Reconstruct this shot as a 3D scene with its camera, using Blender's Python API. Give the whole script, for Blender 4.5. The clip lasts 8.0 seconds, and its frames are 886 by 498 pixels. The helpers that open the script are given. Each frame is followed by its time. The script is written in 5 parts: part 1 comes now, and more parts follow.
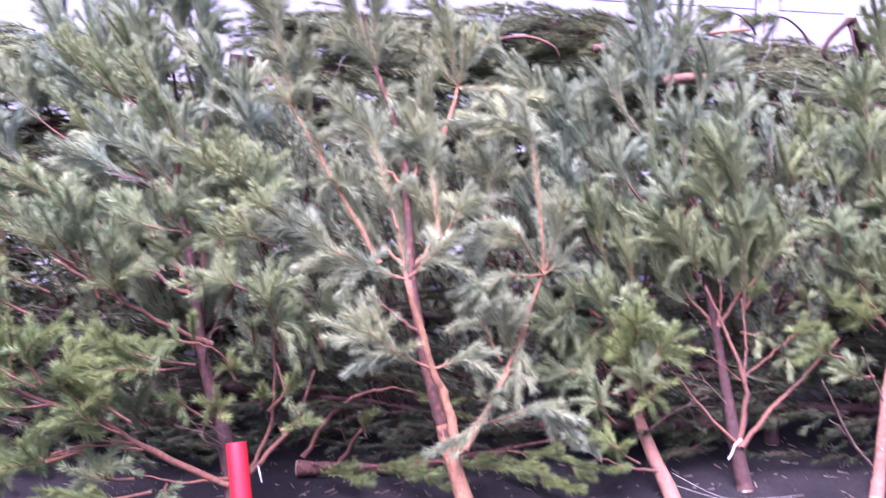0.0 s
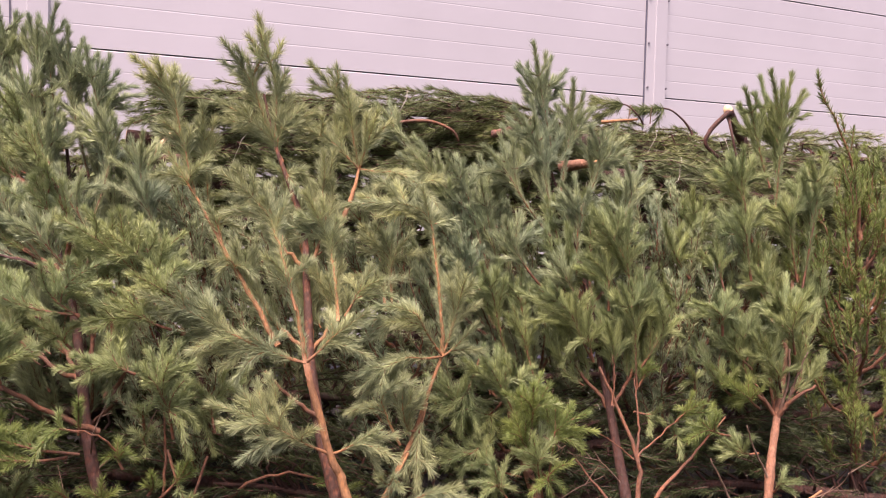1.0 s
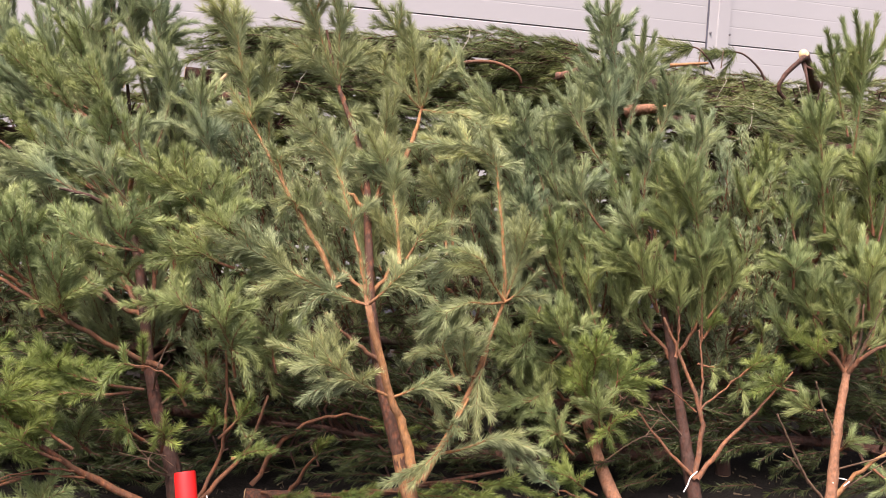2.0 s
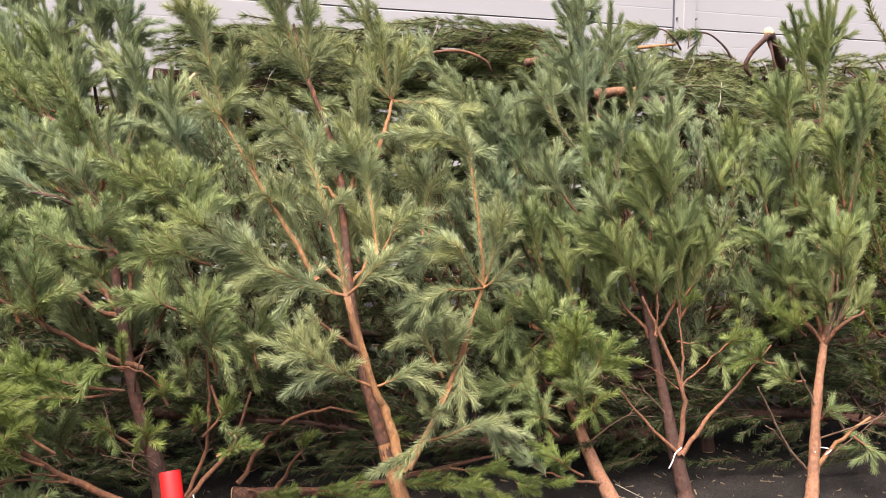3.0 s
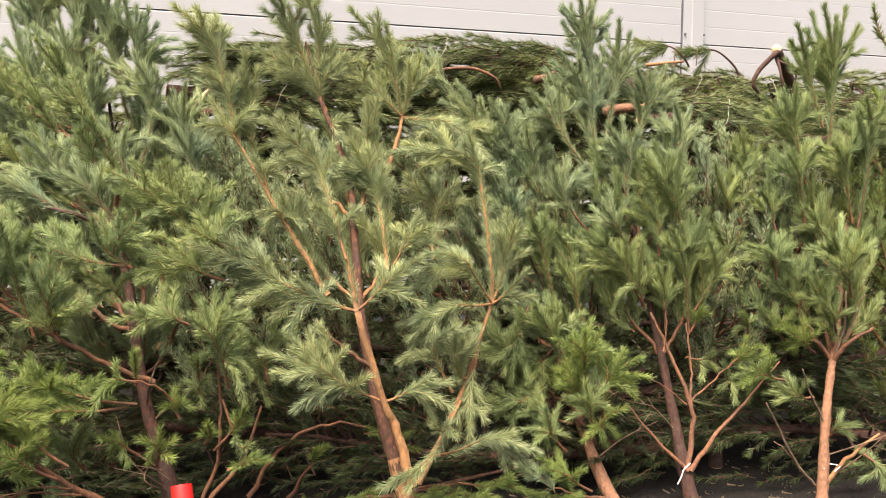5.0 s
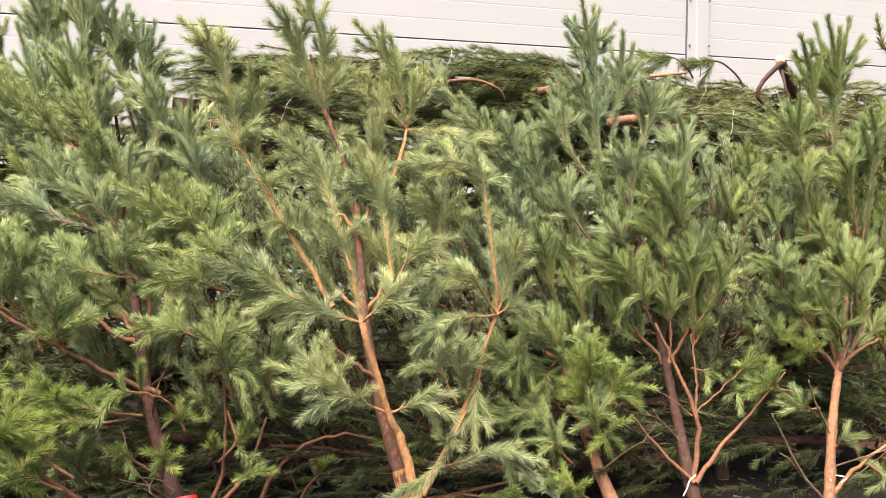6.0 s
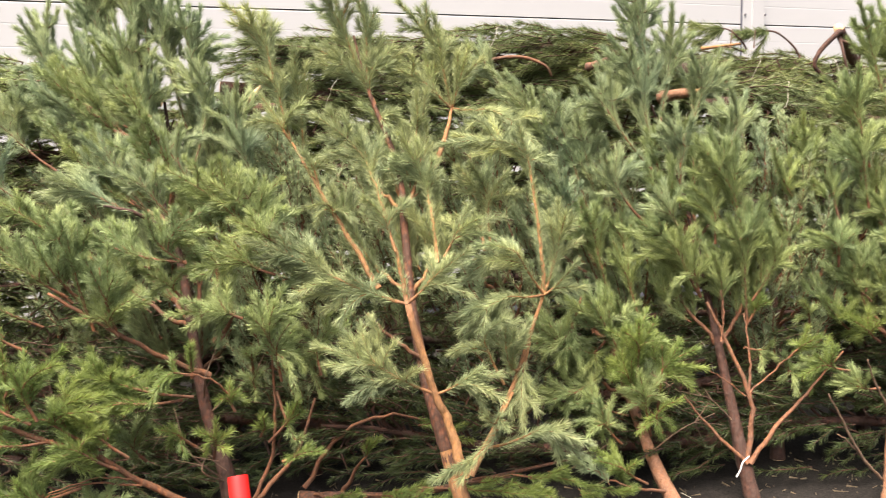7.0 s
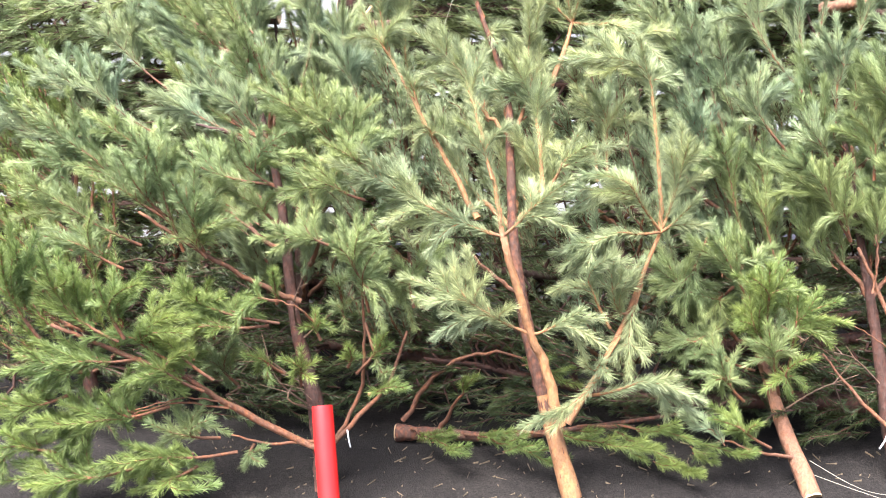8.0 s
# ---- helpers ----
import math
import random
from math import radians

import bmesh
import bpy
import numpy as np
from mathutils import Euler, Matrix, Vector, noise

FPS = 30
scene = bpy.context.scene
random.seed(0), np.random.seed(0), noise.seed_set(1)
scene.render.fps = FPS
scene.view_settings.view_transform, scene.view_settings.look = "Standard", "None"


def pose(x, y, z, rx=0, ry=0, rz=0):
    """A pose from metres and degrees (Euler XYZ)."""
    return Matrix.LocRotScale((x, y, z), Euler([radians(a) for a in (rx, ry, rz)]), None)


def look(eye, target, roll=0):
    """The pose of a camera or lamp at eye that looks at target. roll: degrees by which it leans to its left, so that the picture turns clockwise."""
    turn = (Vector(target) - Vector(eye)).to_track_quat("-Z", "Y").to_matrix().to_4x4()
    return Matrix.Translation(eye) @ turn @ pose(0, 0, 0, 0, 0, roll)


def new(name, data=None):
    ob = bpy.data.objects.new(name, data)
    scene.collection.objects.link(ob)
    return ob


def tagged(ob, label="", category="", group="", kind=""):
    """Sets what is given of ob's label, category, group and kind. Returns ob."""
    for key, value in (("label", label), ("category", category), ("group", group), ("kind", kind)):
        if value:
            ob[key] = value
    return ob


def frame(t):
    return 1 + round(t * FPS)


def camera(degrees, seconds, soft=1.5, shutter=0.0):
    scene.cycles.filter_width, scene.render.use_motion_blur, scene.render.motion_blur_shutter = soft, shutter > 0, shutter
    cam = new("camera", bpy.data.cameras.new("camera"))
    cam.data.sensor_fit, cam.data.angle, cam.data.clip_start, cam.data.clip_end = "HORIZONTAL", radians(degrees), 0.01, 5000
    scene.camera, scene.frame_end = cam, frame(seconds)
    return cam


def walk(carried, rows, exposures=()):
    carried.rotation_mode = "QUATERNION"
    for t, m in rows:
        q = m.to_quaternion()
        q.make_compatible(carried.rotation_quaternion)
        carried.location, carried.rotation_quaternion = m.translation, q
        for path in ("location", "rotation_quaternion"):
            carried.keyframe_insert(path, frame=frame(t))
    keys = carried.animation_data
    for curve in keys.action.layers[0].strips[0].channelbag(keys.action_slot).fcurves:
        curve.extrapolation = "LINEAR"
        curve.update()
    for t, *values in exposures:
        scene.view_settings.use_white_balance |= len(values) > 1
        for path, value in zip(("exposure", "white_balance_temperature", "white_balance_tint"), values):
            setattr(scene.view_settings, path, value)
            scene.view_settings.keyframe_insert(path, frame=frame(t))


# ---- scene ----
cam = camera(53.9, 8.0, soft=1.0, shutter=0.2)
PATH = [
    (0, (0.016, -0.022, 1.349), (0.005, 1.959, 1.07), 0.3),
    (0.2, (0.01, -0.022, 1.357), (-0.149, 3.0, 1.079), 1.0),
    (0.5, (0.001, -0.026, 1.371), (0.008, 1.97, 1.254), 1.3),
    (0.7, (0.02, -0.038, 1.39), (0.128, 1.955, 1.299), 1.1),
    (1, (0.018, -0.038, 1.396), (0.232, 1.947, 1.279), 1.3),
    (1.5, (-0.022, -0.008, 1.366), (0.147, 1.976, 1.185), 2.1),
    (1.7, (-0.051, 0.014, 1.368), (0.072, 1.998, 1.149), 2.4),
    (2.8, (-0.05, 0.05, 1.336), (0.109, 2.028, 1.091), 0.9),
    (3, (-0.043, 0.027, 1.328), (0.125, 2.006, 1.092), -0.1),
    (3.5, (-0.037, 0.011, 1.337), (0.11, 1.991, 1.099), 0.8),
    (4, (-0.037, 0.013, 1.338), (0.05, 1.997, 1.105), 0.1),
    (4.5, (-0.04, 0.019, 1.335), (0.104, 2.0, 1.101), 0.1),
    (5, (-0.051, 0.003, 1.34), (0.099, 1.986, 1.134), 0.0),
    (6.5, (-0.043, -0.005, 1.342), (0.073, 1.984, 1.162), -0.6),
    (7, (-0.015, 0.012, 1.349), (-0.003, 1.999, 1.119), -1.2),
    (7.2, (0.03, 0.045, 1.345), (-0.148, 3.04, 0.977), -1.1),
    (7.5, (0.111, 0.117, 1.338), (-0.208, 2.072, 1.06), -0.9),
    (7.7, (0.15, 0.165, 1.332), (-0.448, 3.118, 0.83), -0.8),
    (8, (0.2, 0.252, 1.313), (-0.175, 2.179, 0.931), -1.0),
]
EXPOSURES = [(0, 2.05, 5100, 66), (0.2, 1.15, 5000, 60), (0.3, 0.95, 5200, 58), (0.5, 0.75, 5850, 57), (1.0, 1.25, 6800, 39), (1.5, 1.3, 6900, 28), (3.0, 1.4, 6700, 18), (3.5, 1.77, 6900, 13), (4.5, 1.77, 7100, 12), (5.0, 1.5, 7100, 12), (6.5, 1.74, 7000, 12), (7.0, 1.7, 7000, 12), (7.5, 1.73, 7300, 12), (7.7, 2.05, 7000, 12), (8, 2.38, 5950, 15)]
walk(cam, [(t, look(eye, target, roll)) for t, eye, target, roll in PATH], EXPOSURES)

# ---- light ----
world = bpy.data.worlds.new("overcast_sky")
scene.world = world
world.use_nodes = True
wn = world.node_tree
sky = wn.nodes.new("ShaderNodeTexSky")
sky.sky_type = "NISHITA"
sky.sun_disc = False
sky.sun_elevation, sky.sun_rotation = radians(66), radians(206)
sky.air_density, sky.dust_density, sky.ozone_density = 1.2, 6.0, 1.0
wn.links.new(sky.outputs[0], wn.nodes["Background"].inputs[0])
wn.nodes["Background"].inputs[1].default_value = 0.105
sun_data = bpy.data.lights.new("sun", "SUN")
sun_data.energy, sun_data.angle, sun_data.color = 3.7, radians(42), (1.0, 0.965, 0.91)
sun = new("sun", sun_data)
sun.matrix_world = look((-1.3, -2.8, 7.0), (0, 0, 0))


# ---- materials ----
def material(name):
    m = bpy.data.materials.new(name)
    m.use_nodes = True
    nt = m.node_tree
    return m, nt, nt.nodes["Principled BSDF"]


def node(nt, kind, **inputs):
    n = nt.nodes.new(kind)
    for key, value in inputs.items():
        n.inputs[key.replace("_", " ")].default_value = value
    return n


def ramp(nt, source, stops):
    n = nt.nodes.new("ShaderNodeValToRGB")
    el = n.color_ramp.elements
    while len(el) < len(stops):
        el.new(0.5)
    for e, (at, c) in zip(el, stops):
        e.position, e.color = at, (*c, 1)
    nt.links.new(source, n.inputs[0])
    return n


def mixed(nt, fac, a, b, blend="MIX"):
    n = nt.nodes.new("ShaderNodeMix")
    n.data_type, n.blend_type = "RGBA", blend
    for slot, v in ((0, fac), (6, a), (7, b)):
        if isinstance(v, (int, float)):
            n.inputs[slot].default_value = v
        elif isinstance(v, tuple):
            n.inputs[slot].default_value = (*v, 1)
        else:
            nt.links.new(v, n.inputs[slot])
    return n.outputs[2]


def bumped(nt, bsdf, source, strength, distance):
    b = node(nt, "ShaderNodeBump", Strength=strength, Distance=distance)
    nt.links.new(source, b.inputs["Height"])
    nt.links.new(b.outputs[0], bsdf.inputs["Normal"])


def needle_material(name, dark, mid, light):
    m, nt, b = material(name)
    geo = nt.nodes.new("ShaderNodeNewGeometry")
    co = nt.nodes.new("ShaderNodeTexCoord")
    n = node(nt, "ShaderNodeTexNoise", Scale=5.0, Detail=3.0)
    nt.links.new(co.outputs["Object"], n.inputs["Vector"])
    a = ramp(nt, geo.outputs["Random Per Island"], [(0.0, dark), (0.55, mid), (1.0, light)])
    tone = ramp(nt, n.outputs["Fac"], [(0.32, (0.8, 0.86, 0.9)), (0.68, (1.16, 1.1, 0.97))])
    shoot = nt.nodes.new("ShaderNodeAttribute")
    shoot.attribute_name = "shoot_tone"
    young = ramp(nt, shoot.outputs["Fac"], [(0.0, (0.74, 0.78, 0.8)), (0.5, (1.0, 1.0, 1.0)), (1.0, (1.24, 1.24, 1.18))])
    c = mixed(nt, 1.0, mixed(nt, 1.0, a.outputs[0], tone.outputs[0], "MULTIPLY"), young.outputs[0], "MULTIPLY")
    nt.links.new(c, b.inputs["Base Color"])
    b.inputs["Roughness"].default_value = 0.42
    b.inputs["Specular IOR Level"].default_value = 0.34
    tr = nt.nodes.new("ShaderNodeBsdfTranslucent")
    nt.links.new(c, tr.inputs["Color"])
    mix = nt.nodes.new("ShaderNodeMixShader")
    mix.inputs[0].default_value = 0.26
    nt.links.new(b.outputs[0], mix.inputs[1])
    nt.links.new(tr.outputs[0], mix.inputs[2])
    nt.links.new(mix.outputs[0], nt.nodes["Material Output"].inputs["Surface"])
    return m


def bark_material(name, orange, brown, grey, flake):
    m, nt, b = material(name)
    co = nt.nodes.new("ShaderNodeTexCoord")
    big = node(nt, "ShaderNodeTexNoise", Scale=9.0, Detail=4.0)
    fine = node(nt, "ShaderNodeTexNoise", Scale=140.0, Detail=5.0, Roughness=0.7)
    scale = nt.nodes.new("ShaderNodeMapping")
    scale.inputs["Scale"].default_value = (1, 1, 0.45)
    nt.links.new(co.outputs["Object"], scale.inputs["Vector"])
    vor = node(nt, "ShaderNodeTexVoronoi", Scale=75.0)
    for n in (big, fine, vor):
        nt.links.new(scale.outputs[0], n.inputs["Vector"])
    a = ramp(nt, big.outputs["Fac"], [(0.3, brown), (0.6, orange)])
    f = ramp(nt, vor.outputs["Distance"], [(0.18, (0, 0, 0)), (0.62, (flake, flake, flake))])
    c = mixed(nt, f.outputs[0], a.outputs[0], grey)
    g = ramp(nt, fine.outputs["Fac"], [(0.3, (0.62, 0.6, 0.58)), (0.7, (1.2, 1.2, 1.2))])
    nt.links.new(mixed(nt, 1.0, c, g.outputs[0], "MULTIPLY"), b.inputs["Base Color"])
    b.inputs["Roughness"].default_value = 0.8
    add = nt.nodes.new("ShaderNodeMath")
    nt.links.new(vor.outputs["Distance"], add.inputs[0])
    nt.links.new(fine.outputs["Fac"], add.inputs[1])
    bumped(nt, b, add.outputs[0], 0.7, 0.006)
    return m


def plain_material(name, color, rough, scale, spread, bump=0.2, distance=0.002):
    m, nt, b = material(name)
    co = nt.nodes.new("ShaderNodeTexCoord")
    n = node(nt, "ShaderNodeTexNoise", Scale=scale, Detail=5.0)
    nt.links.new(co.outputs["Object"], n.inputs["Vector"])
    low, high = tuple(c * (1 - spread) for c in color), tuple(min(1, c * (1 + spread)) for c in color)
    r = ramp(nt, n.outputs["Fac"], [(0.3, low), (0.7, high)])
    nt.links.new(r.outputs[0], b.inputs["Base Color"])
    b.inputs["Roughness"].default_value = rough
    bumped(nt, b, n.outputs["Fac"], bump, distance)
    return m


def asphalt_material():
    m, nt, b = material("asphalt")
    co = nt.nodes.new("ShaderNodeTexCoord")
    stones = node(nt, "ShaderNodeTexVoronoi", Scale=170.0)
    stain = node(nt, "ShaderNodeTexNoise", Scale=2.3, Detail=6.0)
    for n in (stones, stain):
        nt.links.new(co.outputs["Object"], n.inputs["Vector"])
    a = ramp(nt, stones.outputs["Color"], [(0.0, (0.009, 0.008, 0.0072)), (1.0, (0.03, 0.0265, 0.024))])
    s = ramp(nt, stain.outputs["Fac"], [(0.35, (0.6, 0.6, 0.62)), (0.65, (1.2, 1.18, 1.15))])
    nt.links.new(mixed(nt, 1.0, a.outputs[0], s.outputs[0], "MULTIPLY"), b.inputs["Base Color"])
    r = ramp(nt, stain.outputs["Fac"], [(0.35, (0.75, 0.75, 0.75)), (0.6, (0.95, 0.95, 0.95))])
    nt.links.new(r.outputs[0], b.inputs["Roughness"])
    b.inputs["Specular IOR Level"].default_value = 0.12
    bumped(nt, b, stones.outputs["Distance"], 0.8, 0.004)
    return m


GREEN = needle_material("pine_needles", (0.128, 0.165, 0.048), (0.2, 0.256, 0.075), (0.285, 0.36, 0.11))
BLUE = needle_material("blue_green_needles", (0.2, 0.24, 0.135), (0.31, 0.366, 0.205), (0.43, 0.505, 0.285))
PALE = needle_material("pale_needles", (0.212, 0.238, 0.122), (0.32, 0.358, 0.183), (0.45, 0.5, 0.258))
SAGE = needle_material("sage_needles", (0.175, 0.21, 0.088), (0.266, 0.32, 0.135), (0.37, 0.44, 0.19))
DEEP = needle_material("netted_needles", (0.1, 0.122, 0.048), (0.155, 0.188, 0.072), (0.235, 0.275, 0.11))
# Needles of the lying pines: colour darkened to stand in for shade there.
SHADE = needle_material("shaded_needles", (0.038, 0.052, 0.018), (0.064, 0.085, 0.031), (0.1, 0.13, 0.048))
ORANGE = bark_material("orange_bark", (0.42, 0.195, 0.07), (0.24, 0.1, 0.04), (0.2, 0.125, 0.07), 0.45)
SCALY = bark_material("scaly_orange_bark", (0.24, 0.09, 0.045), (0.1, 0.04, 0.022), (0.075, 0.042, 0.03), 0.8)
BROWN = bark_material("scaly_bark", (0.1, 0.034, 0.018), (0.036, 0.015, 0.009), (0.05, 0.026, 0.018), 0.7)
PINK = bark_material("smooth_orange_bark", (0.31, 0.14, 0.07), (0.19, 0.08, 0.04), (0.17, 0.105, 0.07), 0.35)
RUST = bark_material("rusty_bark", (0.28, 0.105, 0.042), (0.13, 0.05, 0.024), (0.13, 0.072, 0.045), 0.6)
BARE = bark_material("dry_twig_bark", (0.2, 0.11, 0.06), (0.11, 0.062, 0.04), (0.17, 0.125, 0.095), 0.4)
WOOD = plain_material("cut_wood", (0.62, 0.42, 0.23), 0.7, 60, 0.25)
RED = plain_material("red_plastic", (0.68, 0.016, 0.014), 0.42, 14, 0.12, 0.08)
RIM = plain_material("worn_red_rim", (0.5, 0.09, 0.06), 0.6, 60, 0.4)
STRING = plain_material("pale_twine", (0.42, 0.39, 0.3), 0.7, 200, 0.15)
PLASTIC = plain_material("white_plastic", (0.75, 0.75, 0.74), 0.4, 40, 0.1)
STRAW = plain_material("dry_litter", (0.17, 0.13, 0.08), 0.8, 90, 0.4)
PANEL = plain_material("white_coated_steel", (0.425, 0.417, 0.421), 0.42, 1.4, 0.035, 0.03, 0.001)
FLASH = plain_material("white_flashing", (0.415, 0.406, 0.411), 0.4, 2.0, 0.03, 0.03, 0.001)
GAP = plain_material("dark_seal", (0.1, 0.1, 0.13), 0.8, 30, 0.2)
SCREW = plain_material("zinc_screw", (0.16, 0.15, 0.16), 0.5, 80, 0.2)
ASPHALT = asphalt_material()


# ---- mesh helpers ----
def link_mesh(name, verts, faces, mat, parent=None, label="", smooth=True):
    """One mesh object from arrays: verts (n, 3), faces (m, 3) or (m, 4)."""
    me = bpy.data.meshes.new(name)
    verts, faces = np.asarray(verts, np.float32), np.asarray(faces, np.int32)
    k = faces.shape[1]
    me.vertices.add(len(verts))
    me.vertices.foreach_set("co", verts.ravel())
    me.loops.add(faces.size)
    me.loops.foreach_set("vertex_index", faces.ravel())
    me.polygons.add(len(faces))
    me.polygons.foreach_set("loop_start", np.arange(0, faces.size, k, dtype=np.int32))
    me.polygons.foreach_set("use_smooth", np.full(len(faces), smooth))
    me.update(calc_edges=True)
    me.materials.append(mat)
    ob = new(name, me)
    ob.parent = parent
    if label:
        tagged(ob, label)
    return ob


def part(name, bm, mat, parent=None, label="", smooth=False):
    me = bpy.data.meshes.new(name)
    bmesh.ops.recalc_face_normals(bm, faces=bm.faces)
    bm.to_mesh(me)
    bm.free()
    for p in me.polygons:
        p.use_smooth = smooth
    me.materials.append(mat)
    ob = new(name, me)
    ob.parent = parent
    if label:
        tagged(ob, label)
    return ob


def spline(points, per=6):
    """A smooth curve through a few waypoints."""
    p = np.asarray(points, float)
    p = np.vstack([2 * p[0] - p[1], p, 2 * p[-1] - p[-2]])
    out = []
    for i in range(1, len(p) - 2):
        for t in np.arange(per) / per:
            a, b, c, d = p[i - 1:i + 3]
            out.append(0.5 * (2 * b + (c - a) * t + (2 * a - 5 * b + 4 * c - d) * t * t + (3 * b - a - 3 * c + d) * t ** 3))
    out.append(p[-2])
    return np.array(out)


def unit(v):
    return v / max(1e-9, np.linalg.norm(v))


class Wood:
    """Gathers round, tapering stems into one mesh."""

    def __init__(self):
        self.v, self.f, self.n = [], [], 0

    def stem(self, pts, radii, sides=6, rough=0.0, rng=None, cap=True):
        pts = np.asarray(pts, float)
        tan = np.gradient(pts, axis=0)
        tan /= np.linalg.norm(tan, axis=1, keepdims=True) + 1e-9
        ref = np.array([0.31, 0.87, 0.12]) if abs(tan[0][1]) < 0.8 else np.array([0.9, 0.1, 0.3])
        a = np.cross(tan, ref)
        a /= np.linalg.norm(a, axis=1, keepdims=True) + 1e-9
        b = np.cross(tan, a)
        ang = np.arange(sides) * 2 * np.pi / sides
        r = np.asarray(radii, float)[:, None] * np.ones((1, sides))
        if rough and rng is not None:
            r = r * (1 + rough * rng.standard_normal(r.shape))
        ring = pts[:, None] + r[..., None] * (np.cos(ang)[None, :, None] * a[:, None] + np.sin(ang)[None, :, None] * b[:, None])
        m = len(pts)
        i, j = np.meshgrid(np.arange(m - 1), np.arange(sides), indexing="ij")
        k = (j + 1) % sides
        f = np.stack([i * sides + j, i * sides + k, (i + 1) * sides + k, (i + 1) * sides + j], -1).reshape(-1, 4)
        self.v.append(ring.reshape(-1, 3))
        self.f.append(f + self.n)
        self.n += m * sides
        if cap:
            start = self.n - m * sides
            for first, tip in ((start, pts[0]), (start + (m - 1) * sides, pts[-1])):
                self.v.append(tip[None])
                loop = first + np.arange(sides)
                nxt = first + (np.arange(sides) + 1) % sides
                mid = np.full(sides, self.n)
                self.f.append(np.stack([loop, nxt, mid, mid], -1))
                self.n += 1

    def build(self, name, mat, parent, label=""):
        v, f = np.vstack(self.v), np.vstack(self.f)
        me = bpy.data.meshes.new(name)
        me.from_pydata(v.tolist(), [], [q[:3] if q[2] == q[3] else q for q in f.tolist()])
        for p in me.polygons:
            p.use_smooth = True
        me.materials.append(mat)
        ob = new(name, me)
        ob.parent = parent
        if label:
            tagged(ob, label)
        return ob


class Foliage:
    """Gathers needle-bearing pieces of twig, then sets needles round them."""

    def __init__(self):
        self.seg = []

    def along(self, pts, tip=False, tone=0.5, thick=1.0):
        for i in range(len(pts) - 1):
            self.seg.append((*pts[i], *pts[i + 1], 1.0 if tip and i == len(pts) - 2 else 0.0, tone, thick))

    def build(self, name, mat, parent, rng, density=1000, length=0.06, width=0.0019, spread=(26, 50), quad=True, droop=0.0):
        if not self.seg:
            return None
        s = np.array(self.seg)
        p, q, tip, tone, thick = s[:, :3], s[:, 3:6], s[:, 6], s[:, 7], s[:, 8]
        size = np.linalg.norm(q - p, axis=1)
        count = np.maximum(2, (size * density * thick).astype(int))
        i = np.repeat(np.arange(len(s)), count)
        n = len(i)
        axis = ((q - p) / (size[:, None] + 1e-9))[i]
        t = rng.random(n)
        at_tip = (tip[i] > 0) & (rng.random(n) < 0.3)
        t = np.where(at_tip, 1 - 0.12 * rng.random(n), t)
        base = p[i] + (q - p)[i] * t[:, None]
        r = rng.standard_normal((n, 3))
        r -= axis * (r * axis).sum(1, keepdims=True)
        r /= np.linalg.norm(r, axis=1, keepdims=True) + 1e-9
        a = np.radians(np.where(at_tip, rng.uniform(0, spread[1] * 0.85, n), rng.uniform(spread[0], spread[1], n)))
        way = axis * np.cos(a)[:, None] + r * np.sin(a)[:, None]
        way[:, 2] -= droop * rng.random(n)
        way += 0.05 * rng.standard_normal((n, 3))
        way /= np.linalg.norm(way, axis=1, keepdims=True)
        side = np.cross(way, rng.standard_normal((n, 3)))
        side *= (0.5 * width) / (np.linalg.norm(side, axis=1, keepdims=True) + 1e-9)
        end = base + way * (length * rng.uniform(0.82, 1.08, n))[:, None]
        if quad:
            v = np.stack([base - side, base + side, end + 0.5 * side, end - 0.5 * side], 1).reshape(-1, 3)
            f = np.arange(4 * n).reshape(-1, 4)
        else:
            v = np.stack([base - 1.3 * side, base + 1.3 * side, end], 1).reshape(-1, 3)
            f = np.arange(3 * n).reshape(-1, 3)
        ob = link_mesh(name, v, f, mat, parent, smooth=False)
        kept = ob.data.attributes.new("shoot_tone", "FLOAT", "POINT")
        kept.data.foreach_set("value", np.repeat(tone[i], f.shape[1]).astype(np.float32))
        return ob


UP = np.array([0.0, 0.0, 1.0])


